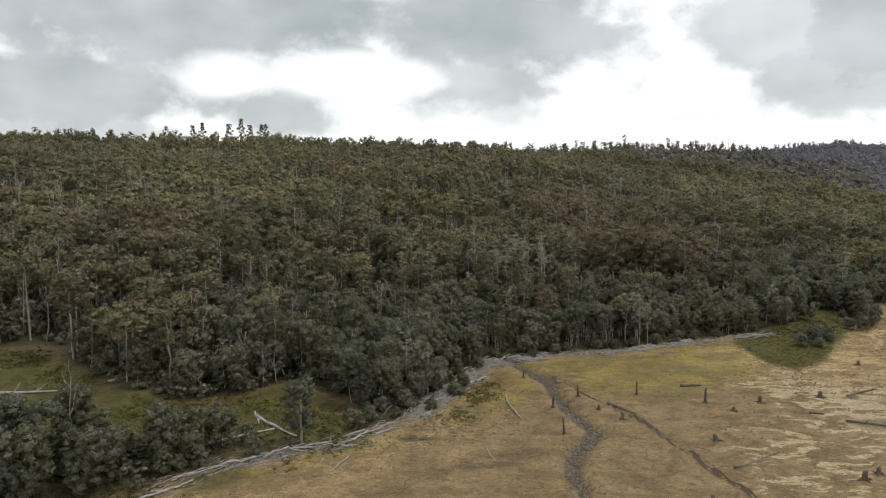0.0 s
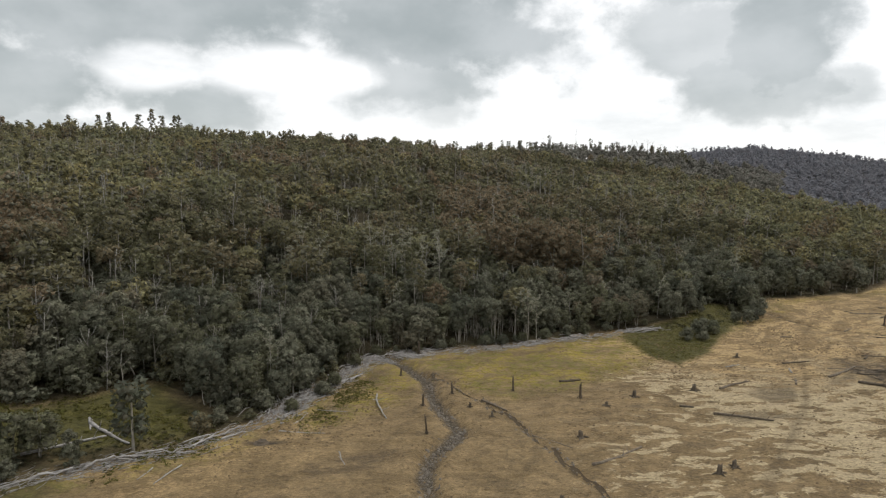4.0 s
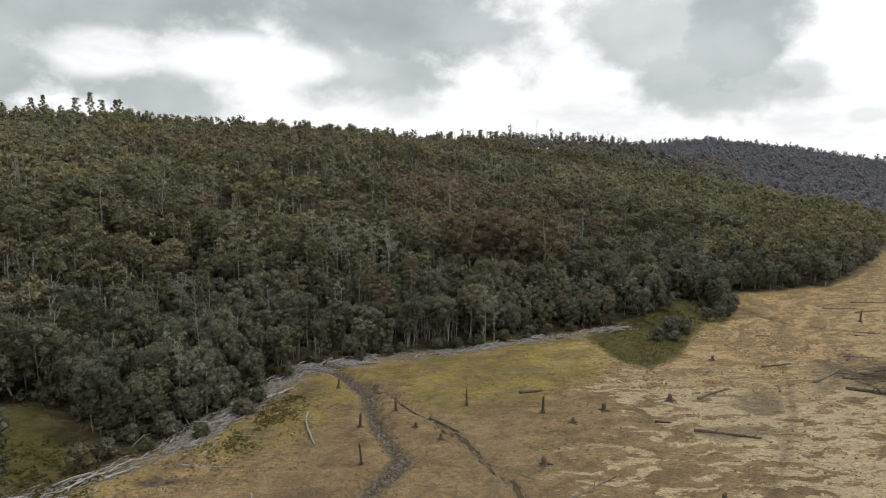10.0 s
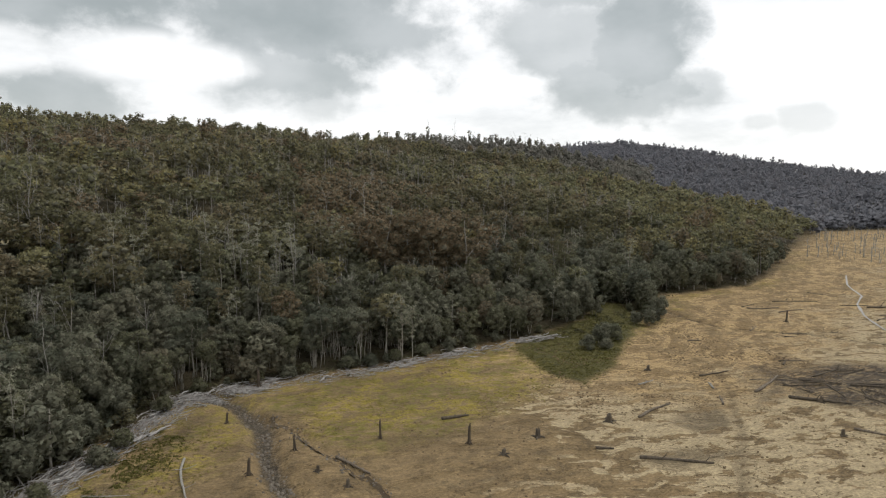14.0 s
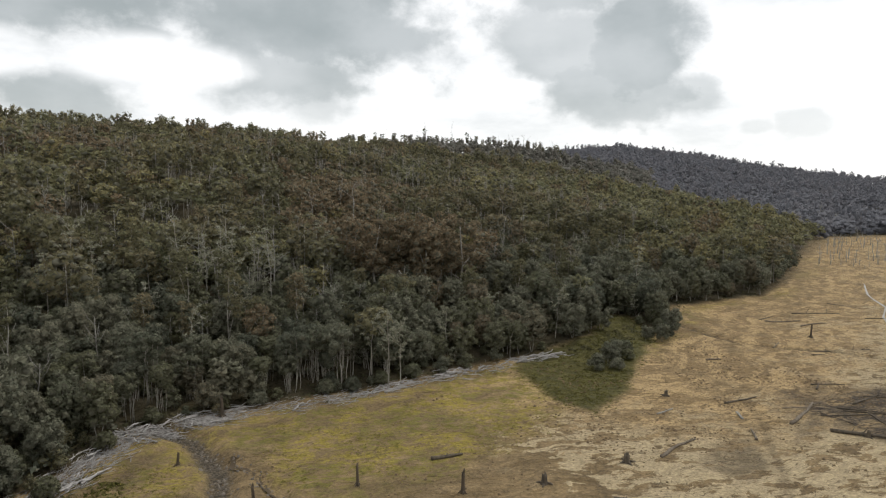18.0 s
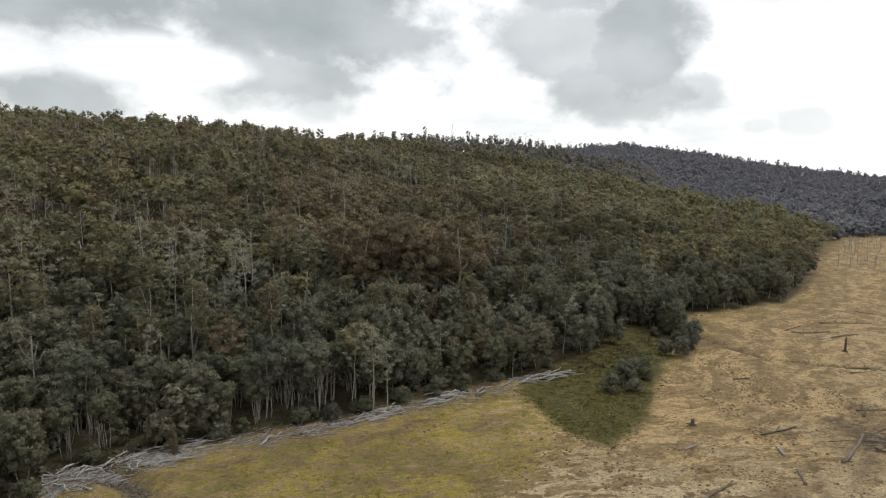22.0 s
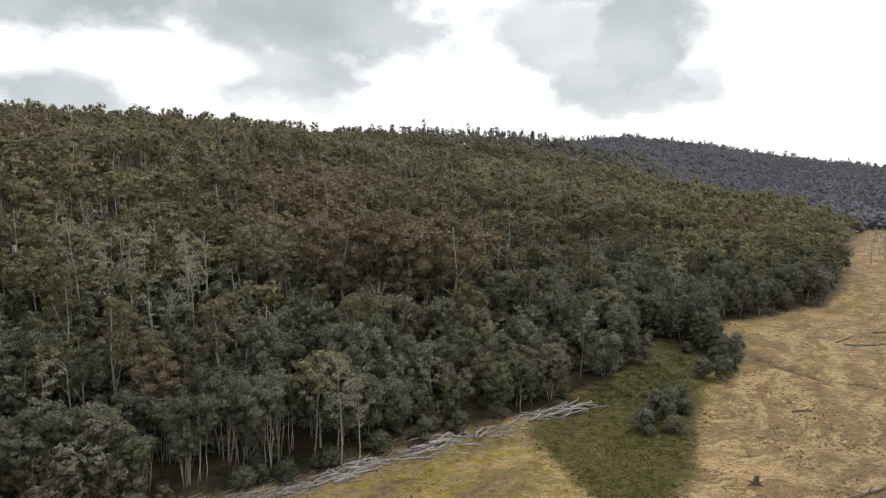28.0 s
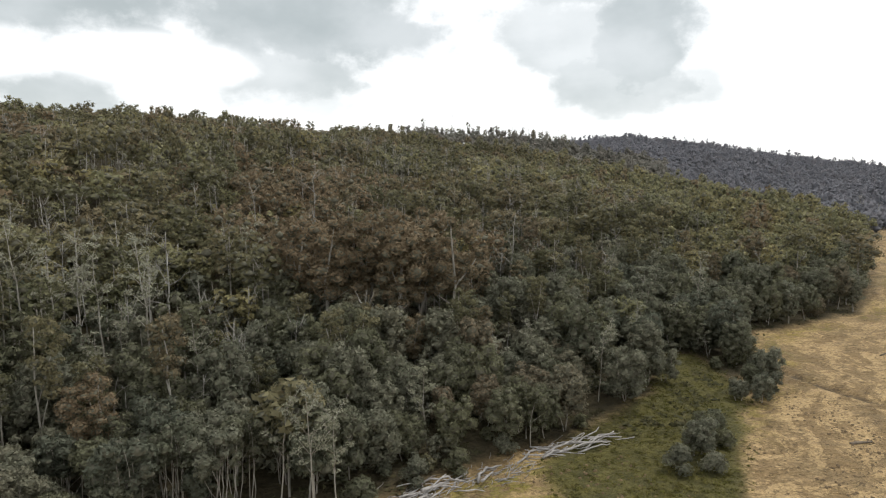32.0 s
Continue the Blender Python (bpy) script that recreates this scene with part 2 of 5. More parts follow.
OLIVE = foliage("olive_leaves", [(0.0, (0.180, 0.184, 0.106)), (0.5, (0.232, 0.220, 0.120)), (1.0, (0.285, 0.240, 0.112))])
PALE = foliage("pale_leaves", [(0.0, (0.24, 0.24, 0.175)), (0.5, (0.29, 0.285, 0.21)), (1.0, (0.23, 0.23, 0.16))])
FERN = foliage("fern_leaves", [(0.0, (0.15, 0.18, 0.04)), (1.0, (0.20, 0.22, 0.05))])
# distant leaves: aerial haze is put into the base colour as blue-grey
FARLEAF = foliage("far_hazed_leaves", [(0.0, (0.172, 0.176, 0.196)), (0.5, (0.182, 0.184, 0.203)), (1.0, (0.196, 0.190, 0.203))], 0.6, 0.15)
BARK = bark("pale_bark", (0.40, 0.375, 0.32), (0.20, 0.18, 0.15))
DARKBARK = bark("dark_bark", (0.16, 0.14, 0.115), (0.07, 0.06, 0.05))
GREYWOOD = bark("bleached_wood", (0.42, 0.40, 0.38), (0.20, 0.185, 0.17), 2.0)
DEADWOOD = bark("dead_standing_wood", (0.36, 0.345, 0.31), (0.21, 0.195, 0.17), 2.0)
SOAKED = bark("soaked_wood", (0.13, 0.105, 0.075), (0.055, 0.045, 0.035), 2.5)
CHARRED = bark("blackened_wood", (0.120, 0.092, 0.064), (0.048, 0.038, 0.028), 2.5)
DRIFTBROWN = bark("brown_driftwood", (0.22, 0.18, 0.135), (0.10, 0.08, 0.06), 2.0)


# ---- plan of the ground ----
SHORE = [(-900, -420), (-300, -60), (-120, 22), (-70, 53), (-36.8, 77.9), (-30.1, 85.3), (-22.7, 89.1), (-13.9, 93.3), (-4.4, 104), (1.9, 117), (11, 137.4),
         (21.5, 142), (36.5, 145.5), (58, 152.6), (72, 158), (82.5, 160), (97, 157), (108, 169), (121, 177), (128, 183), (137.5, 198.3),
         (155, 202.5), (179.8, 209.6), (236, 255), (330, 342), (396, 388), (440, 400), (520, 392), (700, 345), (1200, 200), (3000, -300)]
SHORE_XY = np.array(SHORE, float)


def shore_distance(x, y):
    """Metres inland of the old waterline; negative on the lake bed."""
    p = np.stack([np.ravel(x), np.ravel(y)], 1).astype(float)
    best = np.full(len(p), 1e18)
    side = np.zeros(len(p))
    for a, b in zip(SHORE_XY[:-1], SHORE_XY[1:]):
        d = b - a
        t = np.clip(((p - a) @ d) / (d @ d), 0, 1)
        q = p - a - t[:, None] * d
        r2 = (q * q).sum(1)
        cr = d[0] * (p[:, 1] - a[1]) - d[1] * (p[:, 0] - a[0])
        cr = cr / np.hypot(*d)
        better = r2 < best - 1e-9
        tie = np.abs(r2 - best) <= 1e-9
        side = np.where(better, cr, np.where(tie & (np.abs(cr) > np.abs(side)), cr, side))
        best = np.where(better, r2, best)
    return (np.sqrt(best) * np.sign(side)).reshape(np.shape(x))


def lattice(ix, iy, seed):
    h = (ix.astype(np.int64) * 374761393 + iy.astype(np.int64) * 668265263 + seed * 974711) & 0x7FFFFFFF
    h = (h ^ (h >> 13)) * 1274126177 & 0x7FFFFFFF
    return ((h ^ (h >> 16)) & 0xFFFF) / 65535.0


def fbm(x, y, size, octaves=4, seed=0):
    """Smooth random field, 0 to 1, with features of that many metres."""
    x, y = np.asarray(x, float) / size, np.asarray(y, float) / size
    total, weight, amp = 0.0, 0.0, 1.0
    for o in range(octaves):
        ix, iy = np.floor(x), np.floor(y)
        fx, fy = x - ix, y - iy
        fx, fy = fx * fx * (3 - 2 * fx), fy * fy * (3 - 2 * fy)
        s = seed * 17 + o
        v = (lattice(ix, iy, s) * (1 - fx) + lattice(ix + 1, iy, s) * fx) * (1 - fy) + (lattice(ix, iy + 1, s) * (1 - fx) + lattice(ix + 1, iy + 1, s) * fx) * fy
        total, weight = total + amp * v, weight + amp
        x, y, amp = x * 2.03 + 11.3, y * 2.03 - 7.1, amp * 0.5
    return total / weight


def smooth(v, lo, hi):
    t = np.clip((v - lo) / (hi - lo), 0, 1)
    return t * t * (3 - 2 * t)


def inside(x, y, poly, soft):
    """1 inside a polygon, fading over soft metres across its edge."""
    px, py = np.asarray(x, float), np.asarray(y, float)
    poly = np.array(poly, float)
    best, odd = np.full(px.shape, 1e18), np.zeros(px.shape, bool)
    for a, b in zip(poly, np.roll(poly, -1, 0)):
        d = b - a
        t = np.clip(((px - a[0]) * d[0] + (py - a[1]) * d[1]) / (d @ d), 0, 1)
        best = np.minimum(best, (px - a[0] - t * d[0]) ** 2 + (py - a[1] - t * d[1]) ** 2)
        crossing = (a[1] > py) != (b[1] > py)
        if a[1] != b[1]:
            odd ^= crossing & (px < a[0] + (py - a[1]) / (b[1] - a[1]) * (b[0] - a[0]))
    s = np.sqrt(best) * np.where(odd, 1, -1)
    return smooth(s, -soft, soft)


def along(x, y, line):
    """Distance to a polyline."""
    px, py = np.asarray(x, float), np.asarray(y, float)
    best = np.full(px.shape, 1e18)
    line = np.array(line, float)
    for a, b in zip(line[:-1], line[1:]):
        d = b - a
        t = np.clip(((px - a[0]) * d[0] + (py - a[1]) * d[1]) / (d @ d), 0, 1)
        best = np.minimum(best, (px - a[0] - t * d[0]) ** 2 + (py - a[1] - t * d[1]) ** 2)
    return np.sqrt(best)


CHANNEL = [(8, 146), (13, 140), (18.5, 135), (22.5, 124), (22.5, 116), (23.5, 108), (25.5, 98.5), (24, 95), (20.5, 90), (19, 84), (19.3, 78), (20, 70), (18, 55)]
RILL = [(23, 128), (26.3, 122.5), (30, 114), (32.7, 108.1), (34.7, 101.1), (37.1, 94), (38.3, 85.1), (42, 72)]
GREEN_BAY = [(72, 148), (72, 136), (76.5, 130.5), (84, 137), (95, 150), (103, 158), (113, 172), (117, 188), (108, 188), (99, 172), (82, 163), (74, 157)]
CLEARING = [(-13, 97), (-16, 108), (-24, 118), (-34, 112), (-43, 107), (-60, 112), (-78, 123), (-100, 118), (-90, 104), (-70, 92), (-50, 88), (-33, 92), (-22, 93)]
YELLOW = [(13, 137), (26, 140), (40, 143.5), (60, 151), (72, 156), (74, 147), (70, 134), (66, 127), (58, 122), (46, 117), (36, 113), (29, 118), (25, 128)]
YELLOW_2 = [(8, 112), (12, 133), (17, 133), (20, 122), (17, 112), (10, 105), (3, 101), (-2, 103)]
TRACK = [(103, 130), (95, 117), (89, 108), (81.5, 98), (70.4, 86.3), (63.7, 78.5), (58, 70)]
CREEK = [(126, 180), (127, 170), (128.5, 163.6), (136, 156), (144, 151), (150, 143), (178, 122)]
PUDDLES = [[(68, 103), (72, 98.5), (80, 98.5), (83, 100.5), (77, 103.5)], [(3, 87), (10, 90), (18, 91.5), (14, 85), (4, 83)], [(79, 111), (85, 116.5), (93, 116.5), (88, 109), (83, 106.5)], [(97, 113), (104, 116), (119, 129), (124, 136), (114, 128), (101, 118)]]
WET = [(104, 122), (112, 132), (128, 130), (142, 126), (146, 112), (126, 106), (113, 109)]



def bearing(x, y):
    return np.degrees(np.arctan2(np.asarray(x) - 20, np.asarray(y) - 40)), np.hypot(np.asarray(x) - 20, np.asarray(y) - 40)


def ground_height(x, y):
    x, y = np.asarray(x, float), np.asarray(y, float)
    d = shore_distance(x, y)
    z = np.interp(d, [-600, -60, -12, 0, 5, 20, 50, 100, 180, 270, 450, 600, 900, 2500], [-1.4, -0.45, 0.15, 0.6, 1.1, 2.4, 6.2, 13.5, 28, 45, 70, 84, 90, 90])
    az, r = bearing(x, y)
    near_r = np.interp(az, NEAR_AZ, NEAR_R)
    near_z = np.maximum(36 + near_r * np.tan(np.radians(np.interp(az, NEAR_AZ, NEAR_EL))) - 15, 2.0)
    hill = -5.0 * np.logaddexp(-z / 5.0, -near_z / 5.0)
    hill = np.maximum(hill - np.maximum(r - near_r, 0) * 0.3, np.minimum(hill, 5.0))
    mid_z = 36 + MID_R * np.tan(np.radians(np.interp(az, MID_AZ, MID_EL))) - 15 - np.abs(r - MID_R) * 0.17
    far_r = np.interp(az, FAR_R_AZ, FAR_R)
    far_z = 36 + far_r * np.tan(np.radians(np.interp(az, FAR_AZ, FAR_EL))) - 14 - np.abs(r - far_r) * 0.11
    behind = np.maximum(mid_z, far_z) * smooth(d, 0, 90) * smooth(r, 480, 700)
    z = np.where(d > 0, np.maximum(hill, behind), z)
    wild = smooth(d, 3, 60)
    z = z + wild * ((fbm(x, y, 60, 3, 1) - 0.5) * 7 + (fbm(x, y, 14, 2, 2) - 0.5) * 1.6) * smooth(d, 3, 120)
    near = smooth(d, -300, -5) * (1 - smooth(d, 20, 60))
    z = z + near * ((fbm(x, y, 9, 4, 3) - 0.5) * 0.5 + (fbm(x, y, 2.2, 2, 4) - 0.5) * 0.22)
    c = along(x, y, CHANNEL)
    z = z - 0.75 * (1 - smooth(c, 0.6, 2.4)) + 0.25 * np.exp(-((c - 3.0) / 0.9) ** 2)
    z = z - 0.4 * (1 - smooth(along(x, y, RILL), 0.2, 1.0))
    z = z - 0.55 * (1 - smooth(along(x, y, CREEK), 0.4, 1.6))
    return z


def gaps(lo, hi, fine_lo, fine_hi, fine, grow):
    """Grid lines: fine inside, growing outwards."""
    mid = list(np.arange(fine_lo, fine_hi + 1e-6, fine))
    out, s, v = [], fine, fine_hi
    while v < hi:
        s = min(s * grow, 60)
        v += s
        out.append(v)
    low, s, v = [], fine, fine_lo
    while v > lo:
        s = min(s * grow, 60)
        v -= s
        low.append(v)
    return np.array(low[::-1] + mid + out)


def quick_mesh(name, verts, quads, mat, tint=None, smooth_shade=False, normals=None, inner=None):
    me = bpy.data.meshes.new(name)
    verts, quads = np.asarray(verts, np.float32), np.asarray(quads, np.int32)
    me.vertices.add(len(verts))
    me.vertices.foreach_set("co", verts.ravel())
    me.loops.add(quads.size)
    me.loops.foreach_set("vertex_index", quads.ravel())
    me.polygons.add(len(quads))
    me.polygons.foreach_set("loop_start", np.arange(0, quads.size, quads.shape[1], dtype=np.int32))
    if smooth_shade:
        me.polygons.foreach_set("use_smooth", np.ones(len(quads), bool))
    if tint is not None:
        at = me.attributes.new("tint", "FLOAT", "POINT")
        at.data.foreach_set("value", np.asarray(tint, np.float32))
    if normals is not None:
        at = me.attributes.new("custom_normal", "FLOAT_VECTOR", "POINT")
        at.data.foreach_set("vector", np.asarray(normals, np.float32).ravel())
    me.update(calc_edges=True)
    if mat:
        me.materials.append(mat)
    if inner:
        me.materials.append(inner[0])
        me.polygons.foreach_set("material_index", (np.arange(len(quads)) >= inner[1]).astype(np.int32))
    return me


xs = gaps(-2600, 3600, -45, 150, 0.8, 1.12)
ys = gaps(-700, 4200, 70, 190, 0.8, 1.12)
GX, GY = np.meshgrid(xs, ys)
GZ = ground_height(GX, GY)
nx, ny = len(xs), len(ys)
base = (np.arange(ny - 1)[:, None] * nx + np.arange(nx - 1)[None, :]).ravel()
me = quick_mesh("ground", np.stack([GX.ravel(), GY.ravel(), GZ.ravel()], 1), np.stack([base, base + 1, base + nx + 1, base + nx], 1), None, None, True)
GD = shore_distance(GX, GY)
wob = (fbm(GX, GY, 7, 4, 6) - 0.5) * 9
wob2 = (fbm(GX + 50, GY, 7, 4, 8) - 0.5) * 9
grass = np.maximum(inside(GX + wob, GY + wob2, YELLOW, 4.0), 0.9 * inside(GX + wob * 0.5, GY + wob2 * 0.5, YELLOW_2, 2.5))
grass = np.maximum(grass, 0.7 * np.exp(-((GD + 3) / 3.0) ** 2) * smooth(fbm(GX, GY, 12, 3, 12), 0.45, 0.6))
green = np.maximum(inside(GX + wob * 0.45, GY + wob2 * 0.45, GREEN_BAY, 1.2), inside(GX + wob * 0.5, GY + wob2 * 0.5, CLEARING, 3.0))
green = np.maximum(green, (1 - smooth(np.hypot(GX + 31, GY - 82), 2, 7)) * 0.8)
forest = smooth(GD + wob * 0.25, 0.3, 3.0) * (1 - green)
gravel = 1 - smooth(along(GX, GY, CHANNEL) + wob * 0.16, 0.6, 1.45)
sand = smooth(GD + wob * 1.2 + smooth(GX, 60, 90) * 22, -26, -12) * smooth(GX, 45, 75)
sand = np.maximum(sand, 0.5 * smooth(GD, -22, -6) * (1 - smooth(GX, 5, 20)))
pale = smooth(GX + 0.4 * GY, 96, 124) * smooth(-GD, 18, 32) + 0.4 * smooth(-GD, 38, 60) * smooth(GX, 20, 50)
pale = np.clip(pale, 0, 1)
wet = inside(GX + wob, GY + wob2, WET, 4.0)
for spot in PUDDLES:
    wet = np.maximum(wet, 0.75 * inside(GX + wob * 0.5, GY + wob2 * 0.3, spot, 1.2))
wet = np.maximum(wet, 0.8 * inside(GX + wob * 0.4, GY + wob2 * 0.4, [(3, 106), (7, 117), (12, 130), (15, 131), (12, 119), (8, 108)], 2.0) * smooth(fbm(GX, GY, 4, 3, 18), 0.42, 0.55))
wet = np.maximum(wet, inside(GX + wob * 0.3, GY + wob2 * 0.3, [(-6.4, 94.6), (-1.4, 94.2), (-0.6, 96.2), (-5.6, 96.8)], 0.8))
wet = np.maximum(wet, 0.9 * (1 - smooth(along(GX + wob * 0.15, GY + wob2 * 0.15, CREEK), 0.4, 1.3)))
ruts = 0.45 * (1 - smooth(along(GX + wob * 0.3, GY + wob2 * 0.2, TRACK), 0.3, 1.2))
for nm, (r, g, b, a) in (("zone_a", (grass, green, wet, pale)), ("zone_b", (gravel, forest, sand, ruts))):
    at = me.attributes.new(nm, "FLOAT_COLOR", "POINT")
    at.data.foreach_set("color", np.stack([r.ravel(), g.ravel(), b.ravel(), a.ravel()], 1).astype(np.float32).ravel())
at = me.attributes.new("strand", "FLOAT", "POINT")
at.data.foreach_set("value", GD.ravel().astype(np.float32))
ground = tagged(new("ground", me), "dried lake bed of brown mud, sand and sparse grass below a wooded hillside", "ground", kind="structure")

m, nt, p = material("ground_soil", 0.9)
za, zb = nt.nodes.new("ShaderNodeAttribute"), nt.nodes.new("ShaderNodeAttribute")
za.attribute_name, zb.attribute_name = "zone_a", "zone_b"
sa, sb = node(nt, "ShaderNodeSeparateColor", Color=za.outputs[0]), node(nt, "ShaderNodeSeparateColor", Color=zb.outputs[0])
big, mid_n, fine_n = grain(nt, 0.1, 5.0), grain(nt, 0.55, 6.0, 0.6), grain(nt, 3.2, 6.0, 0.65)
inland = nt.nodes.new("ShaderNodeAttribute")
inland.attribute_name = "strand"
at_xyz = node(nt, "ShaderNodeSeparateXYZ", Vector=nt.nodes.new("ShaderNodeNewGeometry").outputs["Position"])
lines_at = node(nt, "ShaderNodeCombineXYZ", X=maths(nt, "ADD", maths(nt, "MULTIPLY", inland.outputs["Fac"], 0.5), maths(nt, "MULTIPLY", grain(nt, 0.25, 4.0), 5.0)), Y=maths(nt, "MULTIPLY", at_xyz.outputs[0], 0.09), Z=maths(nt, "MULTIPLY", at_xyz.outputs[1], 0.09)).outputs[0]
strandlines = step(nt, grain(nt, 1.0, 7.0, 0.7, lines_at), 0.22, 0.78)
warp = node(nt, "ShaderNodeVectorMath", i0=node(nt, "ShaderNodeTexNoise", Vector=nt.nodes.new("ShaderNodeNewGeometry").outputs["Position"], Scale=0.16, Detail=3.0).outputs["Color"], i1=(4.0, 4.0, 0.0))
warp.operation = "MULTIPLY"
warped = node(nt, "ShaderNodeVectorMath", i0=warp.outputs[0], i1=nt.nodes.new("ShaderNodeNewGeometry").outputs["Position"])
warped.operation = "ADD"
streaks = grain(nt, 0.36, 10.0, 0.66, warped.outputs[0], (0.55, 1.25, 1, 0.25))
flecks = grain(nt, 1.1, 8.0, 0.7, warped.outputs[0], (0.5, 1.4, 1, 0.3))
ripples = grain(nt, 2.2, 6.0, 0.7, warped.outputs[0], (0.5, 1.5, 1, 0.4))
loops = grain(nt, 0.16, 5.0, 0.5, warped.outputs[0])
loops2 = grain(nt, 0.26, 5.0, 0.5, warped.outputs[0], (0.6, 1.3, 1, 0.3))


def contour(v, at_, width):
    return step(nt, maths(nt, "ABSOLUTE", maths(nt, "SUBTRACT", v, at_)), width, 0.0)


blotch = grain(nt, 0.24, 9.0, 0.62, warped.outputs[0], (0.7, 1.2, 1, 0.2))
# low shelves: dark edges and a light side painted in as relief shading
shelf_n = grain(nt, 0.2, 6.0, 0.5, warped.outputs[0], (0.6, 1.4, 1, 0.35))
shelf = maths(nt, "FRACT", maths(nt, "MULTIPLY", shelf_n, 13.0))
shelf_shade = maths(nt, "MULTIPLY", step(nt, shelf, 0.22, 0.02), step(nt, grain(nt, 0.3, 3.0), 0.42, 0.56))
c = mix(nt, step(nt, big, 0.3, 0.7), (0.188, 0.135, 0.071), (0.245, 0.177, 0.096))
c = mix(nt, maths(nt, "MULTIPLY", step(nt, blotch, 0.535, 0.56), 0.5), c, (0.125, 0.090, 0.047))
c = mix(nt, maths(nt, "MULTIPLY", step(nt, blotch, 0.43, 0.40), 0.55), c, (0.275, 0.202, 0.110))
c = mix(nt, maths(nt, "MULTIPLY", step(nt, strandlines, 0.52, 0.75), 0.45), c, (0.12, 0.09, 0.052))
c = mix(nt, maths(nt, "MULTIPLY", step(nt, mid_n, 0.56, 0.62), 0.45), c, (0.10, 0.074, 0.042))
patches = step(nt, maths(nt, "ADD", streaks, maths(nt, "MULTIPLY", za.outputs["Alpha"], 0.13)), 0.585, 0.603)
patches = maths(nt, "MULTIPLY", patches, step(nt, za.outputs["Alpha"], 0.02, 0.35))
c = mix(nt, maths(nt, "MULTIPLY", patches, 0.95), c, mix(nt, fine_n, (0.36, 0.288, 0.176), (0.45, 0.372, 0.244)))
c = mix(nt, maths(nt, "MULTIPLY", step(nt, flecks, 0.60, 0.64), 0.4), c, (0.29, 0.225, 0.135))
c = mix(nt, maths(nt, "MULTIPLY", step(nt, flecks, 0.40, 0.35), 0.5), c, (0.105, 0.078, 0.044))
sandy = mix(nt, step(nt, strandlines, 0.36, 0.62), (0.41, 0.297, 0.156), (0.215, 0.15, 0.076))
c = mix(nt, maths(nt, "MULTIPLY", sb.outputs[2], step(nt, maths(nt, "ADD", big, maths(nt, "MULTIPLY", mid_n, 0.5)), 0.45, 0.85)), c, sandy)
clods = step(nt, grain(nt, 1.9, 7.0, 0.8), 0.53, 0.60)
c = mix(nt, maths(nt, "MULTIPLY", clods, maths(nt, "ADD", maths(nt, "MULTIPLY", sb.outputs[2], 0.55), 0.12)), c, (0.10, 0.068, 0.032))
c = mix(nt, maths(nt, "MULTIPLY", shelf_shade, maths(nt, "ADD", 0.35, maths(nt, "MULTIPLY", maths(nt, "MAXIMUM", sb.outputs[2], za.outputs["Alpha"]), 0.45))), c, (0.075, 0.053, 0.029))
gz = maths(nt, "MULTIPLY", sa.outputs[0], step(nt, maths(nt, "ADD", maths(nt, "MULTIPLY", flecks, 0.7), maths(nt, "ADD", maths(nt, "MULTIPLY", mid_n, 0.6), maths(nt, "MULTIPLY", fine_n, 0.4))), 0.77, 0.92))
gz = maths(nt, "MULTIPLY", gz, step(nt, blotch, 0.63, 0.52))
c = mix(nt, maths(nt, "MULTIPLY", gz, 0.95), c, mix(nt, step(nt, big, 0.4, 0.6), (0.148, 0.134, 0.034), (0.245, 0.198, 0.040)))
c = mix(nt, sa.outputs[1], c, mix(nt, step(nt, mid_n, 0.35, 0.65), (0.060, 0.056, 0.018), (0.095, 0.086, 0.026)))
c = mix(nt, maths(nt, "MULTIPLY", sa.outputs[2], step(nt, streaks, 0.36, 0.56)), c, (0.092, 0.068, 0.040))
tangle = maths(nt, "MAXIMUM", contour(loops, 0.5, 0.034), maths(nt, "MAXIMUM", contour(loops2, 0.45, 0.045), contour(loops2, 0.56, 0.04)))
c = mix(nt, maths(nt, "MULTIPLY", tangle, maths(nt, "MAXIMUM", step(nt, sa.outputs[2], 0.78, 0.96), maths(nt, "MULTIPLY", za.outputs["Alpha"], 0.12))), c, (0.042, 0.031, 0.021))
c = mix(nt, maths(nt, "MULTIPLY", zb.outputs["Alpha"], step(nt, flecks, 0.3, 0.5)), c, (0.085, 0.062, 0.036))
c = mix(nt, sb.outputs[0], c, mix(nt, step(nt, fine_n, 0.42, 0.6), (0.050, 0.041, 0.03), (0.105, 0.088, 0.066)))
c = mix(nt, sb.outputs[1], c, mix(nt, mid_n, (0.042, 0.035, 0.02), (0.075, 0.062, 0.034)))
bare = maths(nt, "SUBTRACT", 1.0, maths(nt, "MAXIMUM", sb.outputs[1], sa.outputs[1]))
c = mix(nt, maths(nt, "MULTIPLY", bare, 0.1), c, mix(nt, step(nt, shelf, 0.0, 0.9), (0.28, 0.27, 0.25), (0.72, 0.70, 0.66)), "OVERLAY")
c = mix(nt, 0.32, c, mix(nt, step(nt, fine_n, 0.32, 0.68), (0.22, 0.21, 0.19), (0.86, 0.83, 0.77)), "OVERLAY")
c = mix(nt, 0.24, c, mix(nt, step(nt, ripples, 0.36, 0.64), (0.25, 0.24, 0.22), (0.82, 0.79, 0.72)), "OVERLAY")
nt.links.new(c, p.inputs["Base Color"])
nt.links.new(maths(nt, "SUBTRACT", 0.92, maths(nt, "MULTIPLY", sa.outputs[2], 0.1)), p.inputs["Roughness"])
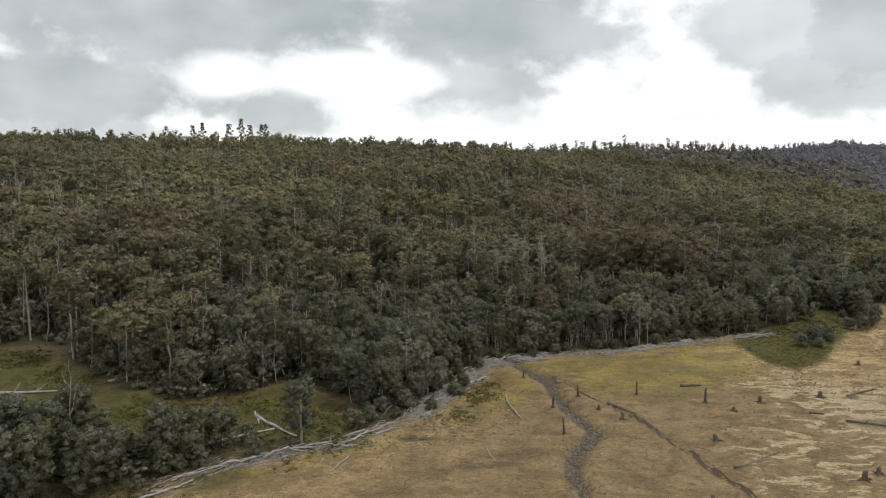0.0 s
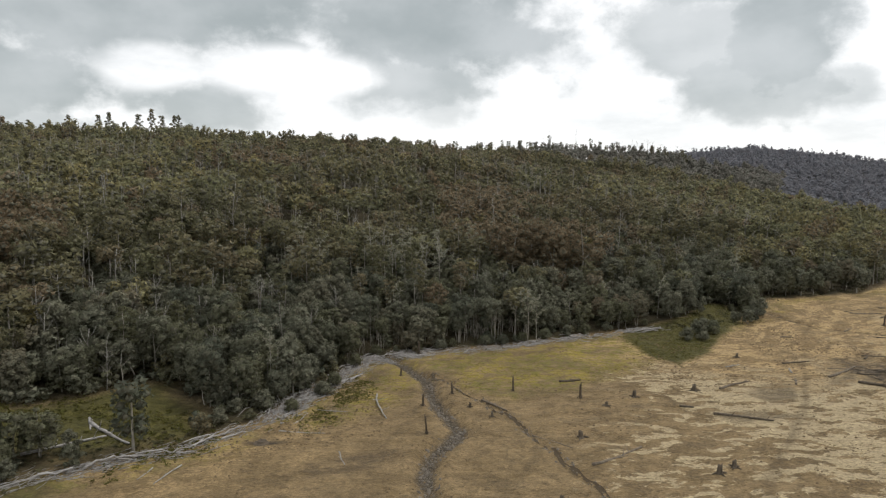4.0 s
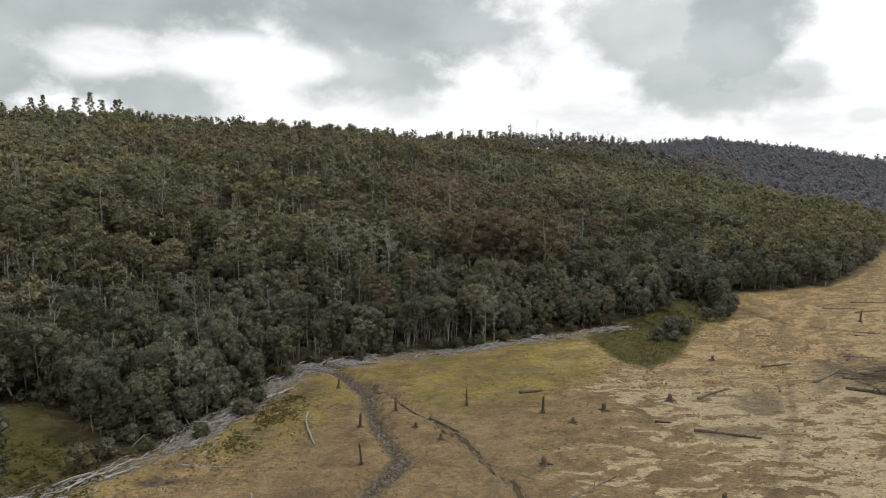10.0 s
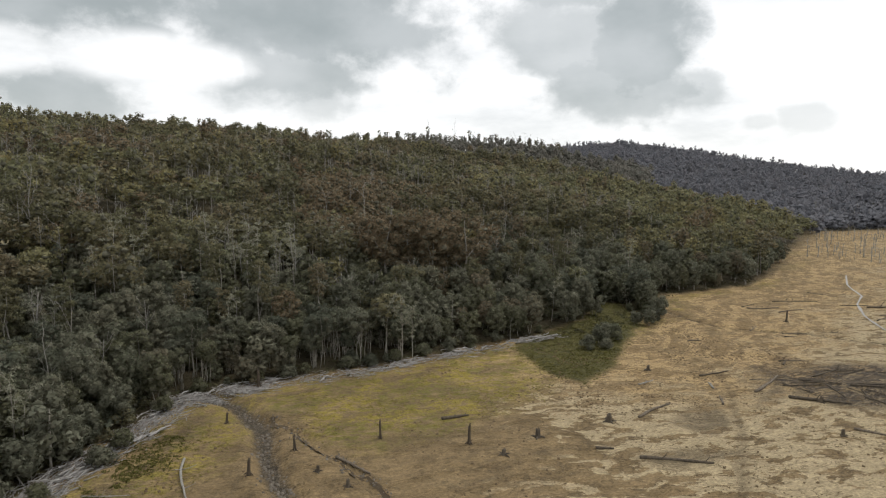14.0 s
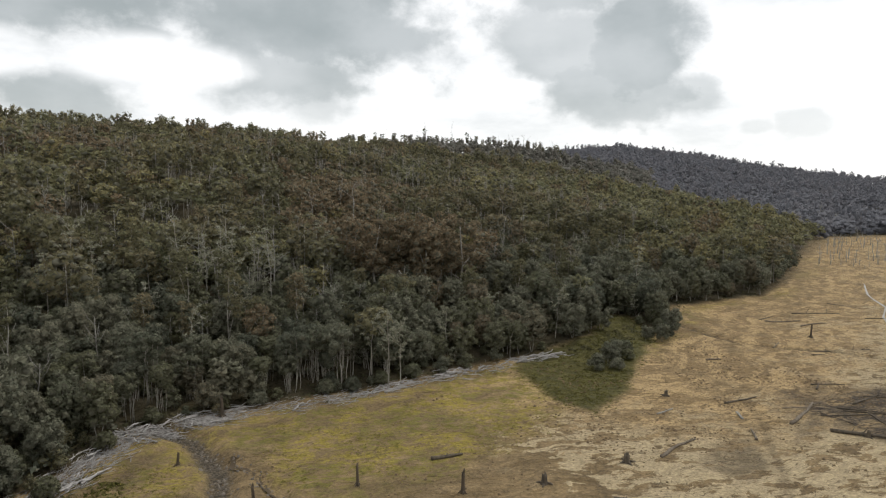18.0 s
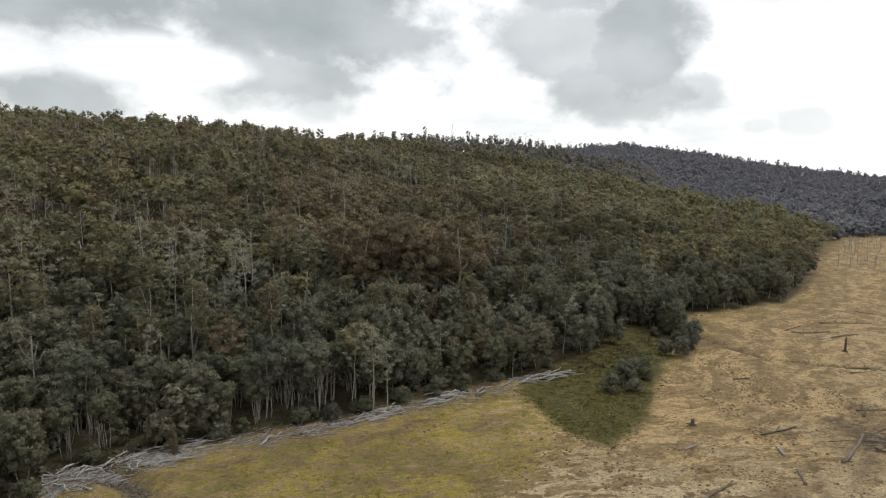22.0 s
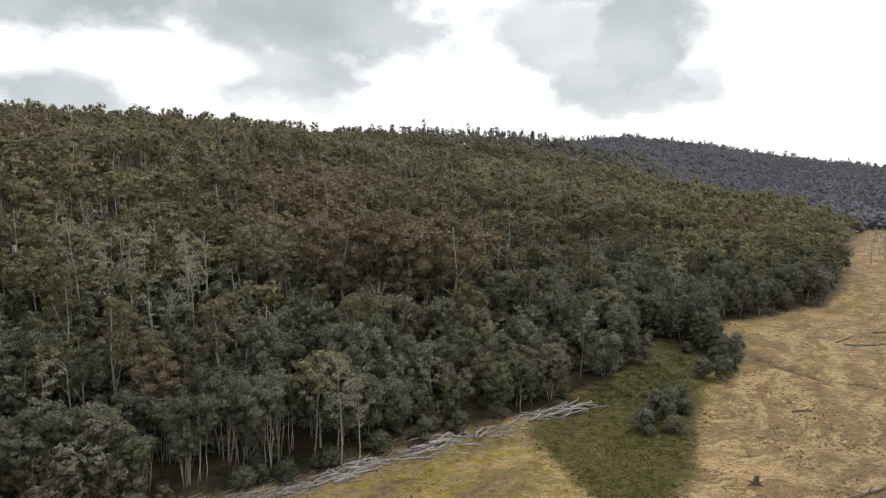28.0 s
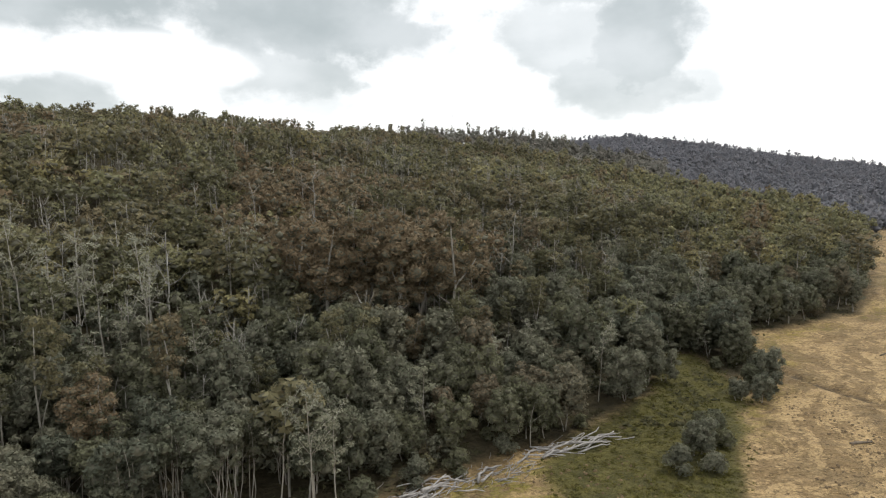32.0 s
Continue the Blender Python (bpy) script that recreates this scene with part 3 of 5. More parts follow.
bump(nt, p, maths(nt, "ADD", maths(nt, "ADD", maths(nt, "MULTIPLY", fine_n, 0.3), mid_n), maths(nt, "ADD", maths(nt, "MULTIPLY", shelf, 0.5), maths(nt, "MULTIPLY", strandlines, 0.7))), 0.9, 0.5)
me.materials.append(m)


# ---- shapes for plants and timber ----
def tube(path, radii, sides=6, rng=None, rough=0.0):
    """Quads of a tapered tube along a path; both ends are drawn in to close it."""
    path, radii = np.asarray(path, float), np.asarray(radii, float)
    path = np.vstack([path[:1], path, path[-1:]])
    radii = np.concatenate([[radii[0] * 0.05], radii, [radii[-1] * 0.05]])
    n = len(path)
    d = np.gradient(path[1:-1], axis=0) if n > 4 else np.repeat(path[-1:] - path[:1], n - 2, 0)
    d = np.vstack([d[:1], d, d[-1:]])
    d /= np.linalg.norm(d, axis=1)[:, None] + 1e-9
    ref = np.array([1.0, 0.13, 0.07]) if abs(d[0, 0]) < 0.8 else np.array([0.05, 1.0, 0.1])
    u = np.cross(d, ref)
    u /= np.linalg.norm(u, axis=1)[:, None] + 1e-9
    v = np.cross(d, u)
    a = np.arange(sides) * 2 * math.pi / sides
    r = radii[:, None] * np.ones(sides)
    if rng is not None and rough:
        r = r * (1 + rough * (rng.random((n, sides)) - 0.5))
    ring = path[:, None] + r[..., None] * (np.cos(a)[None, :, None] * u[:, None] + np.sin(a)[None, :, None] * v[:, None])
    i = np.arange(n - 1)[:, None] * sides
    j = np.arange(sides)[None, :]
    k = (j + 1) % sides
    return ring.reshape(-1, 3), np.stack([i + j, i + k, i + sides + k, i + sides + j], -1).reshape(-1, 4)


def merge(chunks):
    verts, quads, off = [], [], 0
    for v, q in chunks:
        verts.append(v)
        quads.append(q + off)
        off += len(v)
    return np.vstack(verts), np.vstack(quads)


def sprays(rng, centres, normals, size, loose=0.42):
    """Small leaf sprays: one slim triangle each, facing roughly along its normal."""
    n = len(centres)
    nm = normals / (np.linalg.norm(normals, axis=1)[:, None] + 1e-9) + rng.normal(0, loose, (n, 3))
    nm /= np.linalg.norm(nm, axis=1)[:, None] + 1e-9
    t = np.cross(nm, rng.normal(0, 0.75, (n, 3)) + np.array([0, 0, 1.0]))
    t /= np.linalg.norm(t, axis=1)[:, None] + 1e-9
    b = np.cross(nm, t)
    s = (size * (0.55 + 0.9 * rng.random(n)))[:, None]
    v = np.stack([centres - t * s * 0.95 - b * s * 0.3 - nm * s * 0.2, centres + t * s * 0.95 - b * s * 0.2 - nm * s * 0.2, centres + b * s * 0.6 + nm * s * 0.1], 1)
    return v.reshape(-1, 3), np.arange(3 * n).reshape(-1, 3)


def clumps(rng, spots, sizes, per, leaf, flat=0.6):
    """Leaf sprays over the upper sides of many small lobes."""
    c, nn = [], []
    for s, r in zip(spots, sizes):
        k = max(4, int(per * (r / np.mean(sizes)) ** 2))
        d = rng.normal(0, 1, (k, 3))
        d[:, 2] = np.abs(d[:, 2]) - 0.45 * rng.random(k)
        d /= np.linalg.norm(d, axis=1)[:, None]
        c.append(np.array(s) + d * r * np.array([1, 1, flat]) * (0.62 + 0.58 * rng.random((k, 1))))
        nn.append(d + np.array([0, 0, 0.35]))
    return sprays(rng, np.vstack(c), np.vstack(nn), leaf)


def icosphere(level):
    g = (1 + 5 ** 0.5) / 2
    v = [(-1, g, 0), (1, g, 0), (-1, -g, 0), (1, -g, 0), (0, -1, g), (0, 1, g), (0, -1, -g), (0, 1, -g), (g, 0, -1), (g, 0, 1), (-g, 0, -1), (-g, 0, 1)]
    v = [np.array(p) / math.hypot(1, g) for p in v]
    f = [(0, 11, 5), (0, 5, 1), (0, 1, 7), (0, 7, 10), (0, 10, 11), (1, 5, 9), (5, 11, 4), (11, 10, 2), (10, 7, 6), (7, 1, 8),
         (3, 9, 4), (3, 4, 2), (3, 2, 6), (3, 6, 8), (3, 8, 9), (4, 9, 5), (2, 4, 11), (6, 2, 10), (8, 6, 7), (9, 8, 1)]
    for _ in range(level):
        seen, out = {}, []
        for a, b, c in f:
            m = []
            for p, q in ((a, b), (b, c), (c, a)):
                key = (min(p, q), max(p, q))
                if key not in seen:
                    w = v[p] + v[q]
                    seen[key] = len(v)
                    v.append(w / np.linalg.norm(w))
                m.append(seen[key])
            out += [(a, m[0], m[2]), (b, m[1], m[0]), (c, m[2], m[1]), tuple(m)]
        f = out
    return np.array(v), np.array(f)


BALLS = [icosphere(k) for k in range(2)] + [(np.array([(1, 0, 0), (0, 1, 0), (-1, 0, 0), (0, -1, 0), (0, 0, 1), (0, 0, -1)], float), np.array([(0, 1, 4), (1, 2, 4), (2, 3, 4), (3, 0, 4), (1, 0, 5), (2, 1, 5), (3, 2, 5), (0, 3, 5)]))]


def crown_form(rng, height, bottom, radius, lobes, size, count, level, flat=0.8, top_heavy=0.8, heart=0.70):
    """A billowing crown: leaf places and facings over the outside of many lobes, and a dense heart lump inside each
    lobe.
    """
    spots, _ = crown_lobes(rng, height - size * flat * 0.8, bottom + size * flat * 0.6, max(0.1, radius - size * 0.75), lobes, 1.0, top_heavy)
    sizes = size * (0.55 + 0.75 * rng.random(lobes))
    squash = np.array([1, 1, flat])
    mid_c = np.array([0, 0, bottom + 0.42 * (height - bottom)])
    k = rng.choice(lobes, count * 3, p=sizes ** 2 / (sizes ** 2).sum())
    d = rng.normal(0, 1, (len(k), 3))
    d[:, 2] += 0.45
    d /= np.linalg.norm(d, axis=1)[:, None]
    c = spots[k] + d * squash * (sizes[k] * (0.72 + 0.58 * rng.random(len(k))))[:, None]
    buried = np.zeros(len(c), bool)
    for s, r in zip(spots, sizes):
        buried |= (((c - s) / squash / r) ** 2).sum(1) < 0.6
    keep = np.flatnonzero(~buried)[:count]
    c, d = c[keep], d[keep]
    whole = (c - mid_c) / np.array([radius, radius, (height - bottom) * 0.5])
    facing = d * 0.9 + 0.3 * whole
    bv, bf = BALLS[level]
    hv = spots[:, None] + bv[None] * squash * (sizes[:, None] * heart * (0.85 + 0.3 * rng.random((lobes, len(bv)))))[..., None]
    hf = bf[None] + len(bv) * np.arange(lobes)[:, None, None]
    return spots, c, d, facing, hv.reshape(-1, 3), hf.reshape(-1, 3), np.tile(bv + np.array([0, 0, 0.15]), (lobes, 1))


def leaf_normals(rng, facing, jitter):
    n = facing / (np.linalg.norm(facing, axis=1)[:, None] + 1e-9) + rng.normal(0, jitter, facing.shape)
    return np.repeat(n / (np.linalg.norm(n, axis=1)[:, None] + 1e-9), 3, 0)


def crown_lobes(rng, height, bottom, radius, count, lobe, top_heavy=0.8):
    """Lobe centres spread through an egg-shaped, uneven crown."""
    out = []
    for i in range(count):
        h = bottom + (height - bottom) * (i + rng.random()) / count
        f = (h - bottom) / (height - bottom)
        w = radius * (math.sin(math.pi * min(1, 0.16 + (0.80 if top_heavy < 0.65 else 0.64) * f ** top_heavy)) ** 0.7)
        a, r = i * 2.4 + rng.random() * 0.9, w * math.sqrt(0.15 + 0.85 * rng.random())
        out.append((r * math.cos(a), r * math.sin(a), h))
    out = np.array(out)
    out[:, :2] *= 0.8 + 0.4 * rng.random(2)
    out[:, :2] += rng.normal(0, radius * 0.09, 2)
    return out, lobe * (0.65 + 0.7 * rng.random(count))


def bend(rng, a, b, n, sway):
    t = np.linspace(0, 1, n)[:, None]
    p = np.asarray(a) * (1 - t) + np.asarray(b) * t
    return p + np.sin(t * math.pi) * rng.normal(0, sway, 3) + np.vstack([np.zeros(3), rng.normal(0, sway * 0.3, (n - 2, 3)), np.zeros(3)])


def part(name, me, parent, label=""):
    ob = new(name, me)
    ob.parent = parent
    return tagged(ob, label)


def leafy_tree(kind, seed, height, radius, bottom, lobes, lobe, per, leaf, leaves, wood, stem=0.14, stems=1, top_heavy=0.8, flat=0.72, heart=0.72):
    """One tree as a thing: trunk, a few limbs, a crown of leaf sprays. Its label is given when it is planted."""
    rng = np.random.default_rng(seed)
    root = new(kind)
    spots, c, d, facing, hv, hf, hn = crown_form(rng, height, bottom, radius, lobes, lobe, per, 0, flat, top_heavy, heart)
    for s in range(stems):
        foot = np.array([*(rng.normal(0, 0.24 * radius, 2) if stems > 1 else (0, 0)), -0.4])
        tip = np.array([*(foot[:2] * 1.5 + rng.normal(0, 0.2, 2)), height - 0.8]) if stems > 2 else spots[-1 - s] + np.array([0, 0, -0.2])
        path = bend(rng, foot, tip, 7, height * 0.025)
        v, q = tube(path, np.linspace(stem, stem * 0.25, 7) * (1 if s == 0 else 0.8), 6, rng, 0.2)
        part("trunk", quick_mesh("trunk", v, q, wood, None, True), root)
        if s == 0:
            main = path
    for k in range(2):
        target = spots[(k * lobes) // 2 + 1]
        start = main[min(5, 2 + k)]
        v, q = tube(bend(rng, start, target, 4, 0.15), np.linspace(stem * 0.5, stem * 0.15, 4), 5)
        part("limb", quick_mesh("limb", v, q, wood, None, True), root)
    v, q = merge([sprays(rng, c, d, leaf, 0.4), (hv, hf)])
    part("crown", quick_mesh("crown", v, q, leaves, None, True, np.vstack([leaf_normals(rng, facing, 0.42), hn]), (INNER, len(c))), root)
    return root


def branches(rng, start, way, length, radius, depth, out):
    n = 5 if depth > 1 else 3
    pts, p, w = [np.array(start, float)], np.array(start, float), np.array(way, float)
    for i in range(n - 1):
        w = w + rng.normal(0, 0.13, 3) + np.array([0, 0, 0.05])
        w /= np.linalg.norm(w)
        p = p + w * length / (n - 1)
        pts.append(p)
    out.append(tube(pts, np.linspace(radius, radius * 0.45, n), 5 if depth > 1 else 3))
    if depth == 0:
        return pts
    for k in range(2 + int(rng.random() * 3)):
        j = min(n - 1, 1 + int(rng.random() * 4))
        side = rng.normal(0, 1, 3)
        side = w * 0.8 + side / np.linalg.norm(side) * 0.9
        branches(rng, pts[j], side / np.linalg.norm(side), length * (0.35 + 0.25 * rng.random()), radius * 0.42, depth - 1, out)
    return pts


def dead_tree(kind, seed, height, radius, wood, bushy=3, tuft=None, sway=0.02):
    """A bare standing tree: trunk and limbs with twigs; tuft: material of thin remaining foliage."""
    rng = np.random.default_rng(seed)
    root = new(kind)
    path = bend(rng, (0, 0, -0.4), (*rng.normal(0, height * 0.03, 2), height), 8, height * sway)
    v, q = tube(path, np.linspace(radius, radius * 0.22, 8), 6, rng, 0.25)
    part("trunk", quick_mesh("trunk", v, q, wood, None, True), root)
    tips = [path[-1]]
    for k in range(bushy):
        j = 3 + int(rng.random() * 4.9)
        a = rng.random() * 6.28
        w = np.array([math.cos(a), math.sin(a), 0.5 + rng.random()])
        out = []
        pts = branches(rng, path[j], w / np.linalg.norm(w), height * (0.13 + 0.14 * rng.random()), radius * 0.36, 1 if tuft else 2, out)
        tips += pts[1:]
        part("limb", quick_mesh("limb", *merge(out), wood), root)
    if tuft:
        v, q = clumps(rng, np.array(tips), np.full(len(tips), height * 0.05), 36, 0.17)
        part("crown", quick_mesh("crown", v, q, tuft), root)
    return root


def plant(proto, spots, label, category, group, rng, scale=(0.85, 1.15), sink=0.0):
    """Sets copies of the prototypes on the ground at the spots; the first use of a prototype moves it there."""
    for i, (x, y) in enumerate(spots):
        k = int(rng.random() * len(proto))
        s = scale[0] + (scale[1] - scale[0]) * rng.random()
        z = float(ground_height(np.array([x]), np.array([y]))[0]) - sink
        mt = Matrix.LocRotScale((x, y, z), Euler((rng.normal(0, 0.03), rng.normal(0, 0.03), rng.random() * 6.28)), (s, s, s * (0.9 + 0.2 * rng.random())))
        ob = copy_thing(proto[k], mt)
        ob.matrix_basis = mt
        tagged(ob, label, category, group)




def retire(protos):
    for root in protos:
        for o in (*root.children_recursive, root):
            bpy.data.objects.remove(o)


# ---- the wood ----
rng = np.random.default_rng(7)


def scatter(spacing, lo, hi, seed, box):
    """Jittered grid of spots in the seen wedge, between two distances inland."""
    r = np.random.default_rng(seed)
    gx, gy = np.meshgrid(np.arange(box[0], box[1], spacing), np.arange(box[2], box[3], spacing))
    x = (gx + (r.random(gx.shape) - 0.5) * spacing * 0.95).ravel()
    y = (gy + (r.random(gx.shape) - 0.5) * spacing * 0.95).ravel()
    d = shore_distance(x, y)
    az = np.degrees(np.arctan2(x - 10, y + 8))
    az2 = np.degrees(np.arctan2(x - 42, y - 88))
    keep = (d > lo) & (d <= hi) & (az > -39) & (az2 < 56)
    keep &= inside(x, y, GREEN_BAY, 0.3) < 0.5
    keep &= inside(x, y, CLEARING, 0.3) < 0.5
    return np.stack([x, y], 1)[keep], d[keep]


def reach(xy):
    return np.hypot(xy[:, 0] - 30, xy[:, 1] - 55)


WATTLE_FORMS = [(9.0, 3.2, 2.4, 1), (7.8, 3.4, 1.5, 2), (9.8, 3.0, 2.9, 1), (7.0, 3.1, 1.3, 2), (10.2, 3.6, 2.9, 1), (5.8, 2.6, 0.9, 2), (8.2, 2.4, 1.7, 1)]
wattles = [leafy_tree("wattle_tree", 10 + i, h, r, b, 30, 0.85, 2600, 0.23, WATTLE, BARK, 0.10, st, 0.8, 0.85) for i, (h, r, b, st) in enumerate(WATTLE_FORMS)]
far_wattles = [leafy_tree("dense_wattle_tree", 10 + i, h, r, b, 26, 0.9, 1500, 0.30, WATTLE, BARK, 0.10, st, 0.8, 0.85)
           for i, (h, r, b, st) in enumerate(WATTLE_FORMS)]
teas = [leafy_tree("tea_tree", 20 + i, h, r, b, 20, 0.72, 1900, 0.20, WATTLE, BARK, 0.075, st, 0.9)
        for i, (h, r, b, st) in enumerate([(8, 2.6, 4.4, 6), (8.8, 2.8, 5.0, 7), (7.2, 2.5, 3.8, 6), (9.4, 2.7, 5.4, 5)])]
gums = [leafy_tree("gum_tree", 30 + i, h, r, b, 16, 1.15, 1500, 0.29, GUM, BARK, 0.22, 1, 1.0, 0.6, 0.62)
        for i, (h, r, b) in enumerate([(18, 3.6, 8.5), (20, 3.2, 10.5), (16, 3.4, 6.5), (22, 3.8, 11)])]
rusts = [leafy_tree("rust_gum_tree", 50 + i, h, r, b, 34, 1.15, 3600, 0.28, RUST, BARK, 0.32, 1, 1.0, 0.75)
         for i, (h, r, b) in enumerate([(17, 4.8, 6.0), (18, 5.6, 6.5), (14.5, 4.4, 4.5)])]
tall_gums = [leafy_tree("tall_gum_tree", 40 + i, h, r, b, 24, 1.05, 1500, 0.40, GUM, DARKBARK, 0.34, 1, 0.6, 0.75, 0.55)
             for i, (h, r, b) in enumerate([(30, 5.0, 13), (33, 4.4, 17), (27, 4.8, 11)])]
olives = [leafy_tree("olive_gum_tree", 60 + i, h, r, b, 24, 0.95, 1700, 0.28, OLIVE, BARK, 0.2, 1, 1.0, 0.75)
          for i, (h, r, b) in enumerate([(12, 2.8, 4.0), (15, 3.2, 6.0)])]
shrubs = [leafy_tree("shrub", 70 + i, h, r, 0.3, 12, 0.7, 700, 0.24, mt_, DARKBARK, 0.07, 2, 0.6)
          for i, (h, r, mt_) in enumerate([(3.2, 1.9, WATTLE), (4.5, 2.0, WATTLE), (4.0, 2.2, GUM)])]
stags = [dead_tree("dead_tree", 80 + i, h, r, DEADWOOD, b, None) for i, (h, r, b) in enumerate([(17, 0.2, 6), (14, 0.16, 8), (20, 0.22, 5), (12, 0.13, 9)])]
ghosts = [dead_tree("thin_pale_tree", 90 + i, h, r, BARK, b, PALE) for i, (h, r, b) in enumerate([(12, 0.12, 7), (14, 0.13, 8), (10, 0.11, 7)])]
ferns = [leafy_tree("tree_fern", 95 + i, 1.8, 1.5, 0.7, 7, 0.6, 320, 0.28, FERN, DARKBARK, 0.12, 1, 0.5) for i in range(2)]

# landmarks: trees that can be told one by one
TWINS = [(47.9, 149.9), (50.3, 150.4), (45.2, 152.5)]
RUSTS = [(56.1, 200.7), (66.0, 195.8), (52.6, 206.5), (61.5, 204), (70.5, 203), (74, 198)]
PALES = [(-10.7, 181.6), (-5.7, 186.3), (-8.2, 190), (-3, 184), (17.1, 188.6), (20.3, 191), (23.5, 189.5), (27, 205.3), (42.2, 211.2), (88.4, 170.2), (128.1, 201.5), (11.5, 196), (30, 182), (36, 178), (25, 176), (62, 162)]
DEADS = [(30.8, 194.5), (31, 260), (27.5, 262), (35, 258), (116.7, 273), (112.8, 292), (-27.8, 266.8), (-62, 322), (65.8, 225.6), (98, 229), (14, 206), (-22, 205), (-36, 232), (80, 250), (45, 240), (5, 236), (57, 252), (-48, 214)]
OLIVES = [(141, 223.6), (-63.1, 225.4), (-49.5, 230.6), (-56, 234), (-70, 232)]
plant(ghosts, TWINS, "leaning pale tree with a thin dry crown by the waterline", "tree", "thin pale trees", rng, (0.75, 0.85))
plant(rusts, RUSTS, "broad rust-brown gum tree with pale trunk and dying foliage", "tree", "rust-brown gum trees", rng, (1.1, 1.25))
for low_, high_, span in ((0, 180, (0.75, 0.95)), (180, 999, (1.05, 1.35))):
    plant(ghosts, [q for q in PALES if low_ <= q[1] < high_], "thin pale tree with sparse grey-green foliage", "tree", "thin pale trees", rng, span)
plant(stags, DEADS, "tall bare grey dead tree standing above the wood", "dead tree", "dead standing trees", rng, (1.0, 1.3))
plant(olives, OLIVES, "yellow-olive gum tree standing out from the dark wood", "tree", "olive gum trees", rng, (0.85, 1.0))
plant(ferns, [(39.9, 195.4), (41.8, 193.6), (38, 196.8), (43, 196), (36.5, 199), (40.5, 199), (34, 203), (33, 206)], "bright yellow-green tree fern in a damp gully", "fern", "tree ferns in the gully", rng)
MARKS = TWINS + RUSTS + PALES + DEADS + OLIVES
FALL = (-8.0, 233.0)


def free(xy, gap):
    """Keeps clear of the landmark trees and of the view on to the waterfall and the ferns."""
    ok = np.ones(len(xy), bool)
    for mx, my in MARKS:
        back = math.hypot(mx - 40, my - 82)
        reach_ = 11.0 if (mx, my) in RUSTS else 5.0
        ok &= along(xy[:, 0], xy[:, 1], [(mx, my), (mx + (40 - mx) / back * reach_, my + (82 - my) / back * reach_)]) > gap
    ok &= along(xy[:, 0], xy[:, 1], [FALL, (-2.5, 214)]) > 2.5
    ok &= along(xy[:, 0], xy[:, 1], [(40, 196), (40, 186)]) > 3.0
    return ok


# the front of the wood: trees that stand apart enough to be told from one another
front, fd = scatter(3.9, 2.5, 46, 3, (-110, 190, 60, 260))
ok = free(front, 2.2)
front, fd = front[ok], fd[ok]
order = np.argsort(reach(front))
front, fd = front[order], fd[order]
front, fd = front[:650], fd[:650]
pick = np.random.default_rng(5).random(len(front))
is_gum = (fd > 20) & (pick < 0.14)
is_ghost = (pick > 0.955) & (fd > 5)
is_stag = (pick > 0.925) & ~is_ghost & (fd > 12)
is_rust = (pick > 0.905) & ~is_ghost & ~is_stag & (fd > 14)
is_low = (pick > 0.80) & (pick <= 0.905) & ((fd > 12) | (front[:, 0] < 8))
is_tea = (fd <= 14) & (pick < 0.88) & (front[:, 0] > 8) & (front[:, 0] < 50 + 6 * np.sin(front[:, 1])) & ~is_low
rest = ~(is_gum | is_ghost | is_stag | is_rust | is_low | is_tea)
plant(teas, front[is_tea], "grey-green tea tree with slender pale stems by the waterline", "tree", "tea trees at the waterline", rng, (0.8, 1.1))
plant(wattles, front[rest & (fd <= 14)], "grey-green wattle tree at the edge of the wood", "tree", "wattle trees of the wood", rng, (0.7, 1.1))
close = np.hypot(front[:, 0] - 42, front[:, 1] - 88) < 92
plant(wattles, front[rest & (fd > 14) & close], "dense grey-green wattle tree in the hillside wood", "tree", "wattle trees of the wood", rng, (0.65, 1.25))
plant(far_wattles, front[rest & (fd > 14) & ~close], "dense dark green wattle tree in the hillside wood", "tree", "wattle trees of the wood", rng, (0.65, 1.25))
plant(gums, front[is_gum], "tall olive-brown gum tree with pale straight trunk", "tree", "gum trees of the wood", rng, (0.5, 0.75))
plant(ghosts, front[is_ghost], "thin pale tree with sparse grey-green foliage", "tree", "thin pale trees", rng, (0.6, 0.9))
plant(stags, front[is_stag], "bare grey dead tree standing in the wood", "dead tree", "dead standing trees", rng, (0.5, 0.75))
plant(rusts, front[is_rust], "rust-brown gum tree with dying foliage", "tree", "rust-brown gum trees", rng, (0.5, 0.7))
plant(shrubs, front[is_low], "low dark green shrub under the trees", "shrub", "shrubs in the wood", rng)

low, ld = scatter(3.0, 1.3, 6.5, 47, (-60, 190, 70, 230))
low = low[np.random.default_rng(48).random(len(low)) < 0.42]
low = low[np.argsort(reach(low))][:45]
plant(shrubs, low, "low scrubby shrub at the foot of the trees", "shrub", "shrubs along the waterline", rng, (0.4, 0.8))
under = [(x - (x - 40) / 120 * k + rng.normal(0, 1.6), y - (y - 82) / 120 * k + rng.normal(0, 0.6)) for x, y in RUSTS for k in (3, 5.5, 8, 10.5)]
plant(shrubs, under, "low green shrub below the rust-brown gums", "shrub", "shrubs in the wood", rng, (0.5, 0.9))

# tall gums that stand up from the skyline
tops = []
for k in range(13):
    a, r_ = radians(-24.6 + k * 0.68 + 0.4 * rng.random()), 610 + 25 * rng.random()
    tops.append((15 + r_ * math.sin(a), 10 + r_ * math.cos(a)))
plant(tall_gums, tops, "tall dark gum tree standing out on the skyline", "tree", "gum trees on the skyline", rng, (0.75, 1.1))
crest = []
